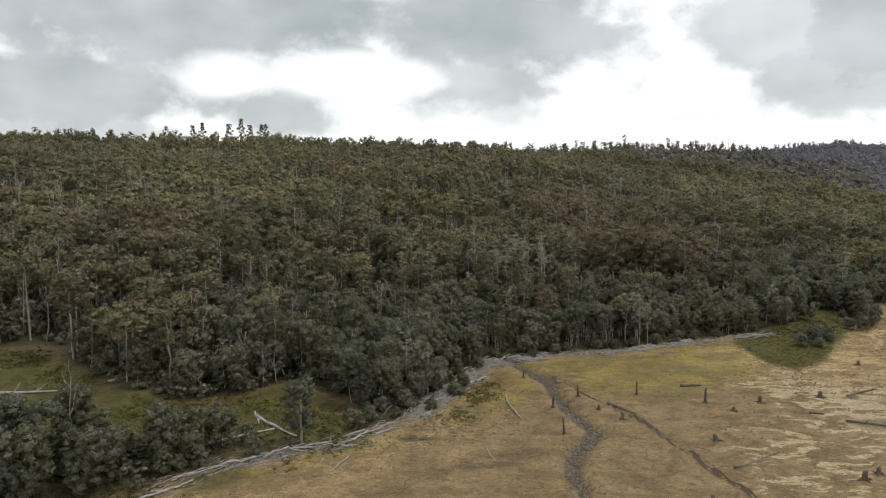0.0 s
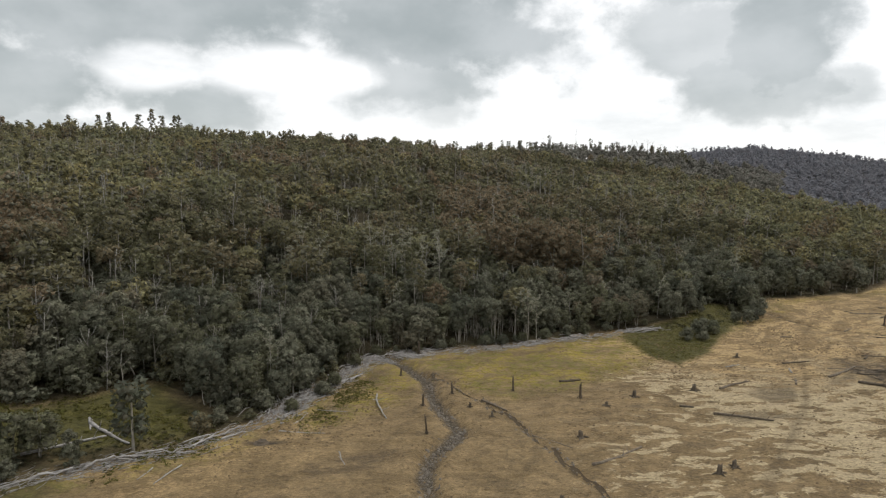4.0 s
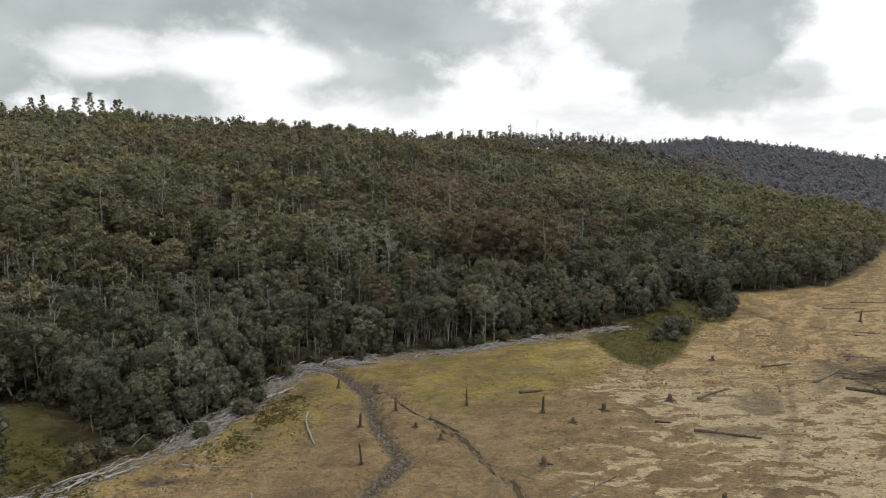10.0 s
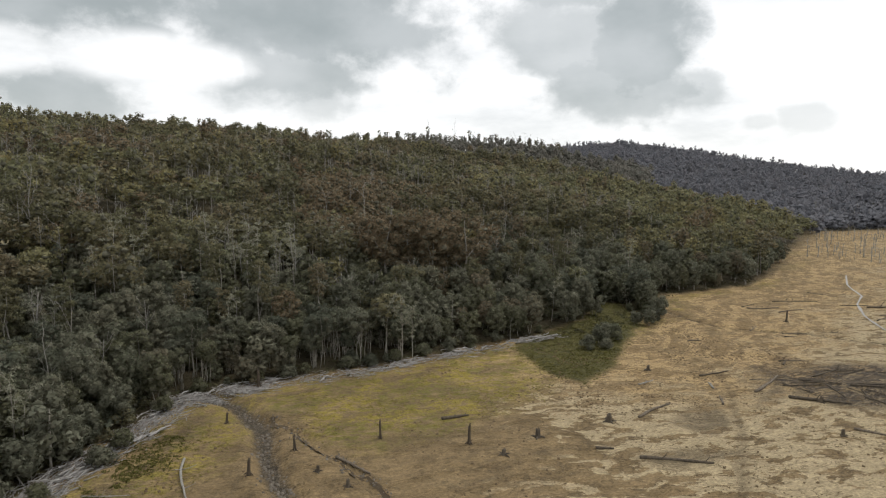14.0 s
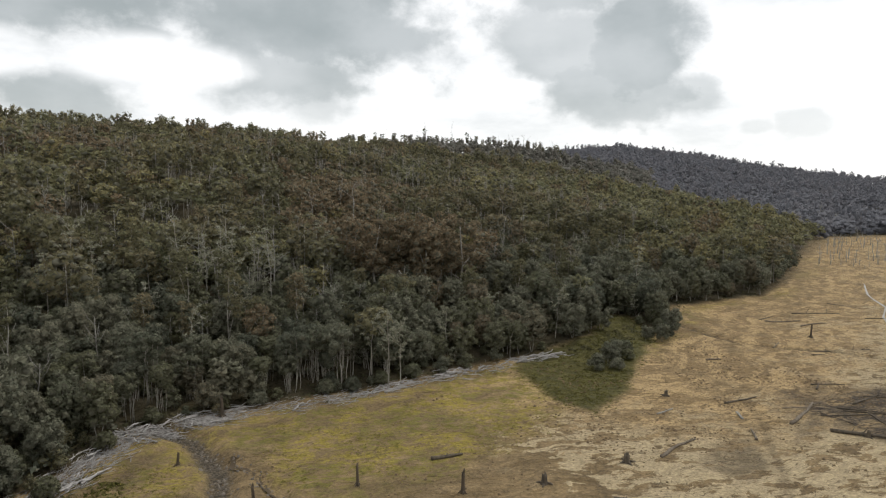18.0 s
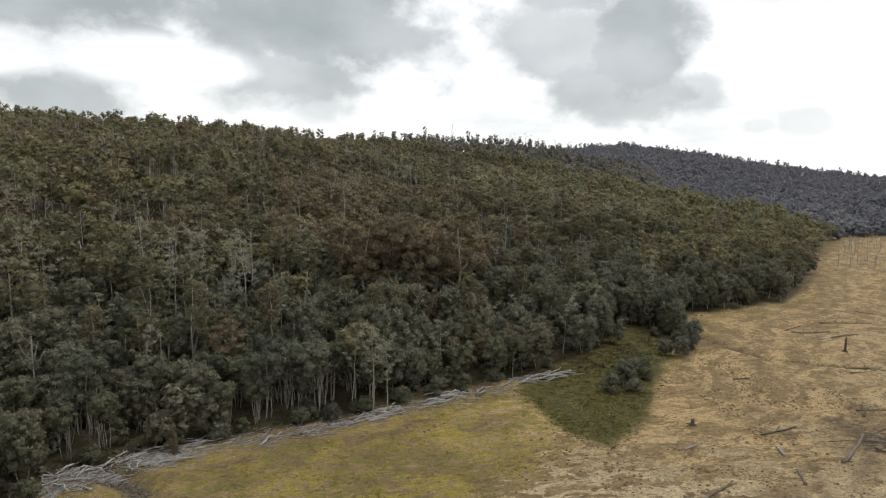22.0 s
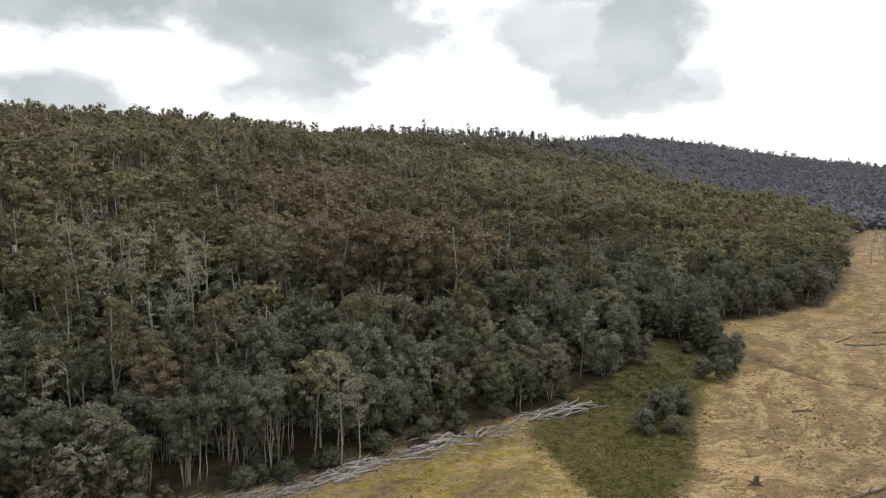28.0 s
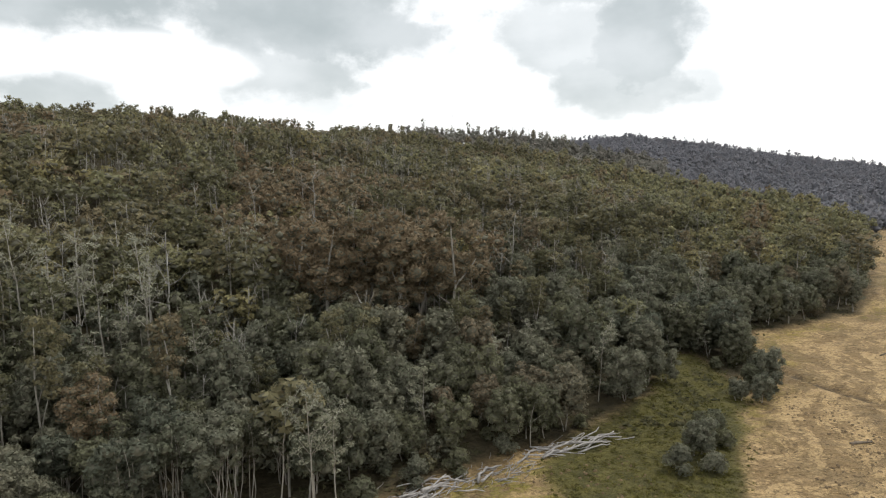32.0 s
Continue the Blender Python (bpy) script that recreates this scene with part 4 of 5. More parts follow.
for k in range(64):
    az_ = -30 + k * 0.72 + 0.7 * rng.random()
    if rng.random() < 0.75:
        r_ = np.interp(az_, NEAR_AZ, NEAR_R) * (0.96 + 0.06 * rng.random())
        crest.append((20 + r_ * math.sin(radians(az_)), 40 + r_ * math.cos(radians(az_))))
plant(gums, crest, "dark gum tree with open crown on the crest of the hill", "tree", "gum trees on the skyline", rng, (0.8, 1.2))
crest = []
for k in range(60):
    az_, r_ = 8.5 + k * 0.31 + 0.4 * rng.random(), MID_R * (0.97 + 0.04 * rng.random())
    crest.append((20 + r_ * math.sin(radians(az_)), 40 + r_ * math.cos(radians(az_))))
plant(gums, crest[::2], "slender gum tree with thin crown on the middle ridge", "tree", "gum trees on the middle ridge", rng, (0.85, 1.2))
plant(stags, crest[1::2], "bare dead tree on the crest of the middle ridge", "dead tree", "dead trees on the middle ridge", rng, (1.05, 1.5))


def woods(name, label, spots, heights, widths, lobes, size, count, leaf, level, leaves, wood, seed, bottom=0.35, trunk=1.0, flat=0.8, heart=0.68, ruffle=0.34, inside_leaf=None, lift=0.0):
    """Far woods as one mesh of many small leaf sprays over dense hearts, with the stems as a part."""
    r = np.random.default_rng(seed)
    z = ground_height(spots[:, 0], spots[:, 1])
    h0, w0 = float(np.mean(heights)), float(np.mean(widths))
    bank = [crown_form(np.random.default_rng(seed + b), h0, h0 * bottom * (0.75 + 0.5 * (b % 5) / 4), w0 / 2, lobes, w0 * size, count, level, flat, 0.85, heart) for b in range(16)]
    V, N, T, HV, HQ, HN, HT, stems = [], [], [], [], [], [], [], []
    off = 0
    for i, (x, y) in enumerate(spots):
        _, c, d, facing, hv, hf, hn = bank[int(r.random() * 16)]
        a = r.random() * 6.28
        rot = np.array([[math.cos(a), -math.sin(a), 0], [math.sin(a), math.cos(a), 0], [0, 0, 1]]).T
        k = np.array([widths[i] / w0, widths[i] / w0, heights[i] / h0])
        at_ = np.array([x, y, z[i]])
        v, _ = sprays(r, (c * k) @ rot + at_, d @ rot, leaf, 0.35)
        V.append(v)
        N.append(leaf_normals(r, facing @ rot + (0, 0, lift), ruffle))
        who = r.random()
        T.append(np.full(len(v), who))
        HV.append((hv * k) @ rot + at_)
        HQ.append(hf + off)
        HN.append(hn @ rot + (0, 0, lift))
        HT.append(np.full(len(hv), who))
        off += len(hv)
        if r.random() < trunk:
            q = np.array([(x, y, z[i] - 0.5), (x + r.normal(0, 0.3), y + r.normal(0, 0.3), z[i] + heights[i] * 0.8)])
            ring = np.array([(1, 0, 0), (-0.5, 0.87, 0), (-0.5, -0.87, 0)]) * (0.7 + 0.6 * r.random())
            stems.append((np.vstack([q[0] + ring * 0.2, q[1] + ring * 0.09]), np.array([(0, 1, 4, 3), (1, 2, 5, 4), (2, 0, 3, 5)])))
    V = np.vstack(V)
    v, q = merge([(V, np.arange(len(V)).reshape(-1, 3)), (np.vstack(HV), np.vstack(HQ))])
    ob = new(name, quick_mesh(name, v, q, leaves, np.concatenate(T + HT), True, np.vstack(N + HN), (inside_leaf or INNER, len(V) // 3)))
    tagged(ob, label, "woods", kind="stuff")
    if stems:
        v, q = merge(stems)
        part("stems", quick_mesh("stems", v, q, wood), ob)["kind"] = "stuff"
    return ob


def near_to(xy, spots):
    """Chance by patches: centre, radius, weight."""
    out = np.zeros(len(xy))
    for x, y, r_, w in spots:
        out = np.maximum(out, w * (1 - smooth(np.hypot(xy[:, 0] - x, xy[:, 1] - y), r_ * 0.6, r_ * 1.2)))
    return out


# everything behind the front, by kind of wood
RUST_PATCH = [(66, 216, 20, 0.8), (58, 250, 26, 0.6), (62, 300, 34, 0.75), (66, 340, 30, 0.6), (-60, 394, 40, 0.6), (-95, 190, 26, 0.6), (30, 520, 60, 0.35)]
# olive wood; (330, 420) and (250, 320) also stand in for haze paling the slope
OLIVE_PATCH = [(-85, 300, 60, 0.7), (-75, 385, 60, 0.8), (-110, 240, 40, 0.5), (20, 250, 50, 0.35), (150, 235, 26, 0.35), (230, 300, 60, 0.45), (170, 400, 80, 0.4), (-140, 430, 80, 0.7), (330, 420, 120, 0.85), (250, 320, 80, 0.8), (205, 265, 40, 0.6)]
deep, dd = scatter(4.5, 2.5, 135, 4, (-260, 420, 60, 520))
clear = free(deep, 2.4)
for i, s in enumerate(deep):
    clear[i] &= np.min(np.hypot(*(front - s).T)) > 2.8
gappy = fbm(deep[:, 0], deep[:, 1], 16, 3, 83) < 0.36
brush = deep[clear & gappy & (reach(deep) < 300)]
clear &= ~gappy
mid = deep[clear & (reach(deep) < 330)]
mdist = shore_distance(mid[:, 0], mid[:, 1])
kind_u = np.random.default_rng(6).random(len(mid))
rustness, oliveness = near_to(mid, RUST_PATCH) + 0.02, near_to(mid, OLIVE_PATCH) + 0.08
gumness = smooth(mdist, 25, 100) * 0.5 + 0.06
k_rust = (kind_u < rustness) & (mdist > 16)
k_olive = ~k_rust & (kind_u > 1 - oliveness) & (mdist > 14)
second = np.random.default_rng(16).random(len(mid))
k_gum = ~k_rust & ~k_olive & (second < gumness)
k_wat = ~(k_rust | k_olive | k_gum)
rr = np.random.default_rng(8)
for nm, lab, sel, hs, ws, lf, bt, fl in (("wattle_woods", "dense dark green wattle wood on the slope", k_wat, (5.0, 10.5), (5.0, 8.4), WATTLE, 0.14, 0.75),
                                     ("gum_woods", "olive-brown gum wood with pale stems on the slope", k_gum, (11, 19), (6.5, 11.5), GUM, 0.54, 0.6),
                                     ("rust_woods", "rust-brown patch of dying gum wood on the slope", k_rust, (11, 18), (7.5, 12), RUST, 0.40, 0.65),
                                     ("olive_woods", "yellow-olive patch of young gum wood on the slope", k_olive, (8, 14), (6, 9.5), OLIVE, 0.38, 0.62)):
    n = int(sel.sum())
    woods(nm, lab, mid[sel], hs[0] + (hs[1] - hs[0]) * rr.random(n) ** 1.4, ws[0] + (ws[1] - ws[0]) * rr.random(n), 17, 0.145, 460, 0.47, 2, lf, BARK, 100, bt, 1.0, fl)
floor_brush, _ = scatter(2.8, 4, 58, 91, (-70, 170, 80, 260))
floor_brush = floor_brush[np.random.default_rng(92).random(len(floor_brush)) < 0.75]
brush = np.vstack([brush, floor_brush[np.argsort(reach(floor_brush))][:1700]])
brush = brush[free(brush, 0.8) & ((shore_distance(brush[:, 0], brush[:, 1]) > 11) | (brush[:, 0] < 8))]
n = len(brush)
woods("undergrowth", "low dark scrub between the trees on the slope", brush, 0.9 + 2.2 * rr.random(n), 3 + 2.5 * rr.random(n), 7, 0.17, 70, 0.42, 2, WATTLE, DARKBARK, 230, 0.05, 0.0, 0.6)



def seen(xy, top=14.0):
    """Whether a treetop there shows over the ground and the wood before it, from either end of the flight."""
    ok = np.zeros(len(xy), bool)
    z = ground_height(xy[:, 0], xy[:, 1]) + top
    for ex, ey, ez in ((8, 0, 38), (42, 88, 33)):
        clear_ = np.ones(len(xy), bool)
        for f in np.linspace(0.3, 0.97, 26):
            px, py = ex + (xy[:, 0] - ex) * f, ey + (xy[:, 1] - ey) * f
            wood_ = 7.0 * (shore_distance(px, py) > 0)
            clear_ &= ground_height(px, py) + wood_ < ez + (z - ez) * f
        ok |= clear_
    return ok


# middle ridge: gum leaf colour greyed part of the way towards the far haze
HAZEGUM = foliage("half_hazed_gum_leaves", [(0.0, (0.158, 0.156, 0.136)), (0.5, (0.180, 0.172, 0.146)), (1.0, (0.190, 0.172, 0.148))])
far, fdist = scatter(8.2, 2.5, 900, 9, (-520, 760, 60, 1150))
azimuth, away = bearing(far[:, 0], far[:, 1])
keep = ((reach(far) >= 330) | (fdist > 135)) & (away < 1.04 * np.interp(azimuth, NEAR_AZ, NEAR_R))
far = far[keep & (fbm(far[:, 0], far[:, 1], 26, 3, 85) > 0.33)]
far = far[seen(far)]
rustness, oliveness = near_to(far, RUST_PATCH) + 0.06, near_to(far, OLIVE_PATCH) + 0.2
far_u = np.random.default_rng(19).random(len(far))
rr = np.random.default_rng(12)
for nm, lab, sel, lf in (("far_rust_woods", "brownish gum wood on the upper slope", far_u < rustness, RUST),
                         ("far_olive_woods", "olive-green gum wood on the upper slope", (far_u >= rustness) & (far_u > 1 - oliveness), OLIVE),
                         ("far_gum_woods", "dark green-brown gum wood on the upper slope", (far_u >= rustness) & (far_u <= 1 - oliveness), GUM)):
    n = int(sel.sum())
    tall = rr.random(n) < 0.05 + 0.6 * smooth(fbm(far[sel][:, 0], far[sel][:, 1], 45, 2, 57), 0.5, 0.68)
    woods(nm, lab, far[sel], np.where(tall, 15 + 6 * rr.random(n), 9 + 6 * rr.random(n)), np.where(tall, 7 + 4 * rr.random(n), 9 + 5 * rr.random(n)), 9, 0.18, 200, 0.74, 2, lf, BARK, 140, 0.42, 0.8, 0.62)
behind, bdist = scatter(10.5, 2.5, 1600, 29, (-60, 1500, 250, 1500))
az_b, r_b = bearing(behind[:, 0], behind[:, 1])
near_b = np.interp(az_b, NEAR_AZ, NEAR_R)
behind = behind[(r_b > 1.04 * near_b) & (az_b > 0)]
behind = behind[seen(behind)]
az_b, r_b = bearing(behind[:, 0], behind[:, 1])
on_mid = (r_b < 900) & (az_b < 34)
for nm, lab, sel, lf, sd in (("middle_ridge_woods", "gum wood with pale stems on the middle ridge, greyed with haze", on_mid, HAZEGUM, 160),
                             ("blue_ridge_woods", "gum wood on the distant ridge, leaf colour blue-grey with haze", ~on_mid & (r_b < 1.03 * np.interp(az_b, FAR_R_AZ, FAR_R)), FARLEAF, 170)):
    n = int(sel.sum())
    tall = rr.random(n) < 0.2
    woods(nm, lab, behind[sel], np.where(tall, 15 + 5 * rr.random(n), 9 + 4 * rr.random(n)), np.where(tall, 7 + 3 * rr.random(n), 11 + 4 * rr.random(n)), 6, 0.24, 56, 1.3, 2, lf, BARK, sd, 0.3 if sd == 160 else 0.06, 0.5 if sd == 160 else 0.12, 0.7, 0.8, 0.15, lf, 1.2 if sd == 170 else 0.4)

# bare pale stems scattered through the wood, as one mass
poles_xy, pd = scatter(9.0, 14, 330, 61, (-230, 330, 120, 520))
sel = fbm(poles_xy[:, 0], poles_xy[:, 1], 40, 2, 71) + 0.3 * np.random.default_rng(3).random(len(poles_xy)) > 0.62
poles_xy = poles_xy[sel]
pr = np.random.default_rng(33)
pz = ground_height(poles_xy[:, 0], poles_xy[:, 1])
out = []
for (x, y), z, inl in zip(poles_xy, pz, pd[sel]):
    h = 8 + 4 * pr.random() + (3 + 5 * pr.random()) * float(smooth(inl, 35, 90))
    path = bend(pr, (x, y, z), (x + pr.normal(0, 0.6), y + pr.normal(0, 0.6), z + h), 4, 0.25)
    out.append(tube(path, [0.13, 0.11, 0.08, 0.035], 4))
    for k in range(6):
        a = pr.random() * 6.28
        st = path[2] + (path[3] - path[2]) * (pr.random() - 0.3)
        out.append(tube([st, st + np.array([math.cos(a) * 0.9, math.sin(a) * 0.9, 1.1]), st + np.array([math.cos(a) * 1.5, math.sin(a) * 1.5, 2.4])], [0.06, 0.045, 0.02], 3))
v, q = merge(out)
tagged(new("bare_stems", quick_mesh("bare_stems", v, q, DEADWOOD)), "bare pale dead stems scattered through the hillside wood", "dead trees", kind="stuff")


# ---- timber on the lake bed ----
def log_mesh(seed, length, radius, wood, bow=0.04, sides=7):
    r = np.random.default_rng(seed)
    path = bend(r, (-length / 2, 0, 0), (length / 2, 0, 0), 8, length * bow * 0.5)
    path[:, 2] *= 0.3
    rad = radius * np.linspace(1, 0.5, 8) * (0.85 + 0.3 * r.random(8))
    v, q = tube(path, rad, sides, r, 0.25)
    return quick_mesh("fallen_log", v, q, wood), path, rad


def lay(x, y):
    return float(ground_height(np.array([x]), np.array([y]))[0])


def fallen_log(a, b, radius, wood, label, seed, stubs=2, name="fallen_log"):
    """A log from a to b on the ground, thick end first, with broken branches as parts."""
    (ax, ay), (bx, by) = a, b
    length = math.hypot(bx - ax, by - ay)
    me_, path, rad = log_mesh(seed, length, radius, wood)
    ob = tagged(new(name, me_), label, "log")
    za_, zb_ = lay(ax, ay), lay(bx, by)
    tilt = math.atan2(zb_ - za_, length)
    ob.matrix_world = Matrix.LocRotScale(((ax + bx) / 2, (ay + by) / 2, (za_ + zb_) / 2 + radius * 0.55), Euler((0, -tilt, math.atan2(by - ay, bx - ax))), None)
    r = np.random.default_rng(seed + 500)
    for k in range(stubs):
        j = 2 + int(r.random() * 5)
        ang = r.random() * 2.6 + 0.3
        w = np.array([0.5, math.cos(ang), math.sin(ang)])
        tip = path[j] + w * length * (0.06 + 0.12 * r.random())
        v, q = tube(bend(r, path[j], tip, 4, 0.05), np.linspace(rad[j] * 0.45, rad[j] * 0.15, 4), 5)
        part("branch", quick_mesh("branch", v, q, wood), ob)
    return ob


def stump(x, y, height, radius, wood, label, seed, lean=0.06, roots=4):
    """A weathered tree stump with a flared foot, a jagged hollow top and roots."""
    r = np.random.default_rng(seed)
    n = 10
    a = np.arange(n) * 2 * math.pi / n
    lumps = 1 + 0.22 * (r.random(n) - 0.5)
    rings, crest = [], height * (0.8 + 0.35 * r.random(n))
    for f, k in ((-0.12, 1.6), (0.0, 1.35), (0.12, 1.08), (0.35, 0.92), (0.7, 0.84)):
        rings.append(np.stack([np.cos(a) * radius * k * lumps, np.sin(a) * radius * k * lumps, np.full(n, f * height)], 1))
    rings.append(np.stack([np.cos(a) * radius * 0.8 * lumps, np.sin(a) * radius * 0.8 * lumps, crest], 1))
    rings.append(np.stack([np.cos(a) * radius * 0.5, np.sin(a) * radius * 0.5, crest - 0.1 * height], 1))
    rings.append(np.stack([np.cos(a) * 0.02, np.sin(a) * 0.02, np.full(n, height * 0.6)], 1))
    i = np.arange(len(rings) - 1)[:, None] * n
    j = np.arange(n)[None, :]
    q = np.stack([i + j, i + (j + 1) % n, i + n + (j + 1) % n, i + n + j], -1).reshape(-1, 4)
    ob = tagged(new("tree_stump", quick_mesh("tree_stump", np.vstack(rings), q, wood)), label, "stump", "stumps on the lake bed")
    ob.matrix_world = Matrix.LocRotScale((x, y, lay(x, y)), Euler((r.normal(0, lean), r.normal(0, lean), r.random() * 6)), None)
    for k in range(roots):
        b = k * 6.28 / max(1, roots) + r.random()
        out = np.array([math.cos(b), math.sin(b), 0])
        pts = [out * radius * 1.1 + (0, 0, 0.12 * height), out * radius * 2.2 + (0, 0, 0.06), out * radius * (3 + r.random()) + (0, 0, -0.12)]
        v, qq = tube(pts, [radius * 0.4, radius * 0.3, radius * 0.12], 5)
        part("root", quick_mesh("root", v, qq, wood), ob)
    return ob


STUMPS = [(48.8, 112, 2.6, 0.36), (37.6, 116.5, 2.5, 0.28), (26.2, 115, 2.0, 0.3), (58.6, 111.6, 1.2, 0.5), (20.3, 97.2, 3.0, 0.26), (20.5, 109.3, 2.3, 0.34),
          (22, 142, 3.4, 0.42), (71.2, 114.5, 1.1, 0.55), (91.2, 135, 0.9, 0.4), (148.6, 162.5, 2.8, 0.4), (43.4, 94.3, 1.1, 0.5), (58, 80.8, 1.3, 0.5),
          (61, 82.5, 1.0, 0.45), (17.4, 127, 1.5, 0.3), (34.7, 74.3, 0.9, 0.4), (31.5, 104, 0.8, 0.3), (52, 107.5, 0.7, 0.4), (108.5, 113, 1.0, 0.4), (100, 101, 0.9, 0.35),
          (28.5, 108.5, 0.9, 0.3)]
for i, (x, y, h, r_) in enumerate(STUMPS):
    stump(x, y, h, r_ * (0.62 if h > 1.4 else 0.75), CHARRED if h > 1.4 else SOAKED, "tall blackened snag of a drowned tree on dry mud" if h > 1.4 else "low dark weathered stump with spread roots on dry mud", 300 + i)

stump(-3.8, 95.5, 0.3, 0.8, CHARRED, "wide dark rotted root plate flat on the mud", 390, 0.02, 0)
LOGS = [((12.8, 115.9), (14.3, 103.8), 0.27, 0), ((31.2, 112.5), (34.5, 106.5), 0.3, 1), ((41.9, 84.4), (51.2, 90.3), 0.36, 1), ((68.4, 102), (76.6, 98.2), 0.36, 2),
        ((47.6, 121.2), (51.8, 121.4), 0.42, 2), ((76.2, 114.4), (84.2, 118.2), 0.36, 1), ((101.4, 119.4), (112, 126), 0.42, 1), ((104.8, 115.8), (112, 110.6), 0.4, 2),
        ((151.5, 179.5), (160, 177.2), 0.35, 1), ((139, 153.5), (152, 150.5), 0.3, 2), ((103.5, 102.4), (106, 99.2), 0.3, 1), ((64.5, 106.2), (66.7, 105.4), 0.35, 2),
        ((36.4, 96.5), (41, 90.5), 0.2, 1), ((7.5, 91.5), (8.5, 87), 0.16, 0), ((-13, 88), (-15, 83), 0.18, 0), ((-16.5, 87.5), (-17.5, 84.5), 0.15, 0),
        ((3, 108.2), (8, 107.5), 0.13, 0), ((84.8, 128), (88.6, 129.5), 0.22, 0), ((92.3, 116), (94.2, 119.2), 0.3, 1), ((96, 123), (97.2, 125.8), 0.3, 0),
        ((-2, 99.5), (5, 98.5), 0.16, 0), ((165, 185), (178, 182), 0.3, 2), ((120, 118), (131, 113), 0.3, 2), ((118, 124), (127, 127), 0.25, 2), ((185, 172), (198, 168), 0.35, 2)]
WOODS = (DEADWOOD, DRIFTBROWN, SOAKED)
SAYS = ("bleached grey driftwood log lying on the dry mud", "weathered brown log with broken branches on the mud", "dark waterlogged trunk sunk in the mud")
for i, (a, b, r_, k) in enumerate(LOGS):
    fallen_log(a, b, r_ * 0.72, WOODS[k], SAYS[k], 400 + i, 3)

# thin dark branches stranded on the far sand
br = np.random.default_rng(480)
laid = 0
while laid < 22:
    x, y = 98 + 110 * br.random(), 104 + 96 * br.random()
    if float(shore_distance(np.array([x]), np.array([y]))[0]) < -9:
        a_, ln = br.normal(-0.1, 0.5), 3 + 6 * br.random()
        fallen_log((x, y), (x + ln * math.cos(a_), y + ln * math.sin(a_)), 0.1 + 0.1 * br.random(), WOODS[1 + laid % 2], "thin dark branch stranded on the dry sand", 460 + laid, 2)
        laid += 1

# a tangle of dark branches in the wet hollow
for k in range(26):
    a0, rad_ = br.random() * 6.28, math.sqrt(br.random())
    x, y = 124 + 17 * rad_ * math.cos(a0), 119 + 8 * rad_ * math.sin(a0)
    a_, ln = br.normal(-0.3, 0.8), 3 + 5 * br.random()
    fallen_log((x, y), (x + ln * math.cos(a_), y + ln * math.sin(a_)), 0.08 + 0.1 * br.random(), SOAKED, "dark wet branch in a tangle on the mud", 520 + k, 3)

# fallen pale trunks in the grassy clearing
for i, (a, b, r_) in enumerate([((-34.9, 91.5), (-26, 97), 0.3), ((-30, 101.5), (-22, 94.5), 0.32), ((-31, 103.5), (-29, 99), 0.22), ((-78, 104), (-66, 106.5), 0.35), ((-60, 112), (-55, 118), 0.3)]):
    fallen_log(a, b, r_, GREYWOOD, "fallen bleached tree trunk with bare branches in the clearing", 450 + i, 4)

# ---- driftwood along the old waterline ----
drift_meshes = []
for i in range(10):
    drift_meshes.append(log_mesh(600 + i, 1.0, 0.011 + 0.008 * (i % 4), GREYWOOD, 0.14, 5)[0])
STRAND = [(-36.8, 77.9), (-30.1, 85.3), (-22.7, 89.1), (-13.9, 93.3), (-4.4, 104), (1.9, 117), (11, 137.4), (21.5, 142), (36.5, 145.5), (43, 147), (58, 152.6), (72, 157)]
drng = np.random.default_rng(77)


def drift(x, y, ang, length, lift, label, group):
    k = int(drng.random() * 10)
    ob = tagged(new("driftwood", drift_meshes[k]), label, "driftwood", group)
    th = length * (0.8 + 0.5 * drng.random())
    ob.matrix_world = Matrix.LocRotScale((x, y, lay(x, y) + lift), Euler((drng.random() * 6, drng.normal(0, 0.12), ang)), (length, th, th))
    return ob


def strand(lo, hi, count, width, seed_len, label, group, spread=0.25, height=0.3):
    pts = np.array(STRAND, float)
    seg = np.hypot(*np.diff(pts, axis=0).T)
    cum = np.concatenate([[0], np.cumsum(seg)])
    for _ in range(count):
        s = (lo + (hi - lo) * drng.random()) * cum[-1]
        j = min(len(seg) - 1, int(np.searchsorted(cum, s) - 1))
        t = (s - cum[j]) / seg[j]
        p_, d_ = pts[j] * (1 - t) + pts[j + 1] * t, (pts[j + 1] - pts[j]) / seg[j]
        off = drng.normal(0, width)
        x, y = p_[0] - d_[1] * off, p_[1] + d_[0] * off
        drift(x, y, math.atan2(d_[1], d_[0]) + drng.normal(0, spread), seed_len * (0.5 + drng.random()), 0.08 + height * drng.random() * max(0, 1 - abs(off) / (2 * width)), label, group)


strand(0.0, 0.26, 46, 0.7, 4.5, "long bleached driftwood pole lying along the old waterline", "driftwood along the waterline", 0.12)
strand(0.28, 0.56, 90, 1.9, 3.4, "silver-grey driftwood in a thick drift along the bank", "driftwood drift on the bank", 0.22, 0.6)
strand(0.56, 1.0, 34, 1.0, 3.6, "bleached driftwood stick along the old waterline", "driftwood along the waterline", 0.3)


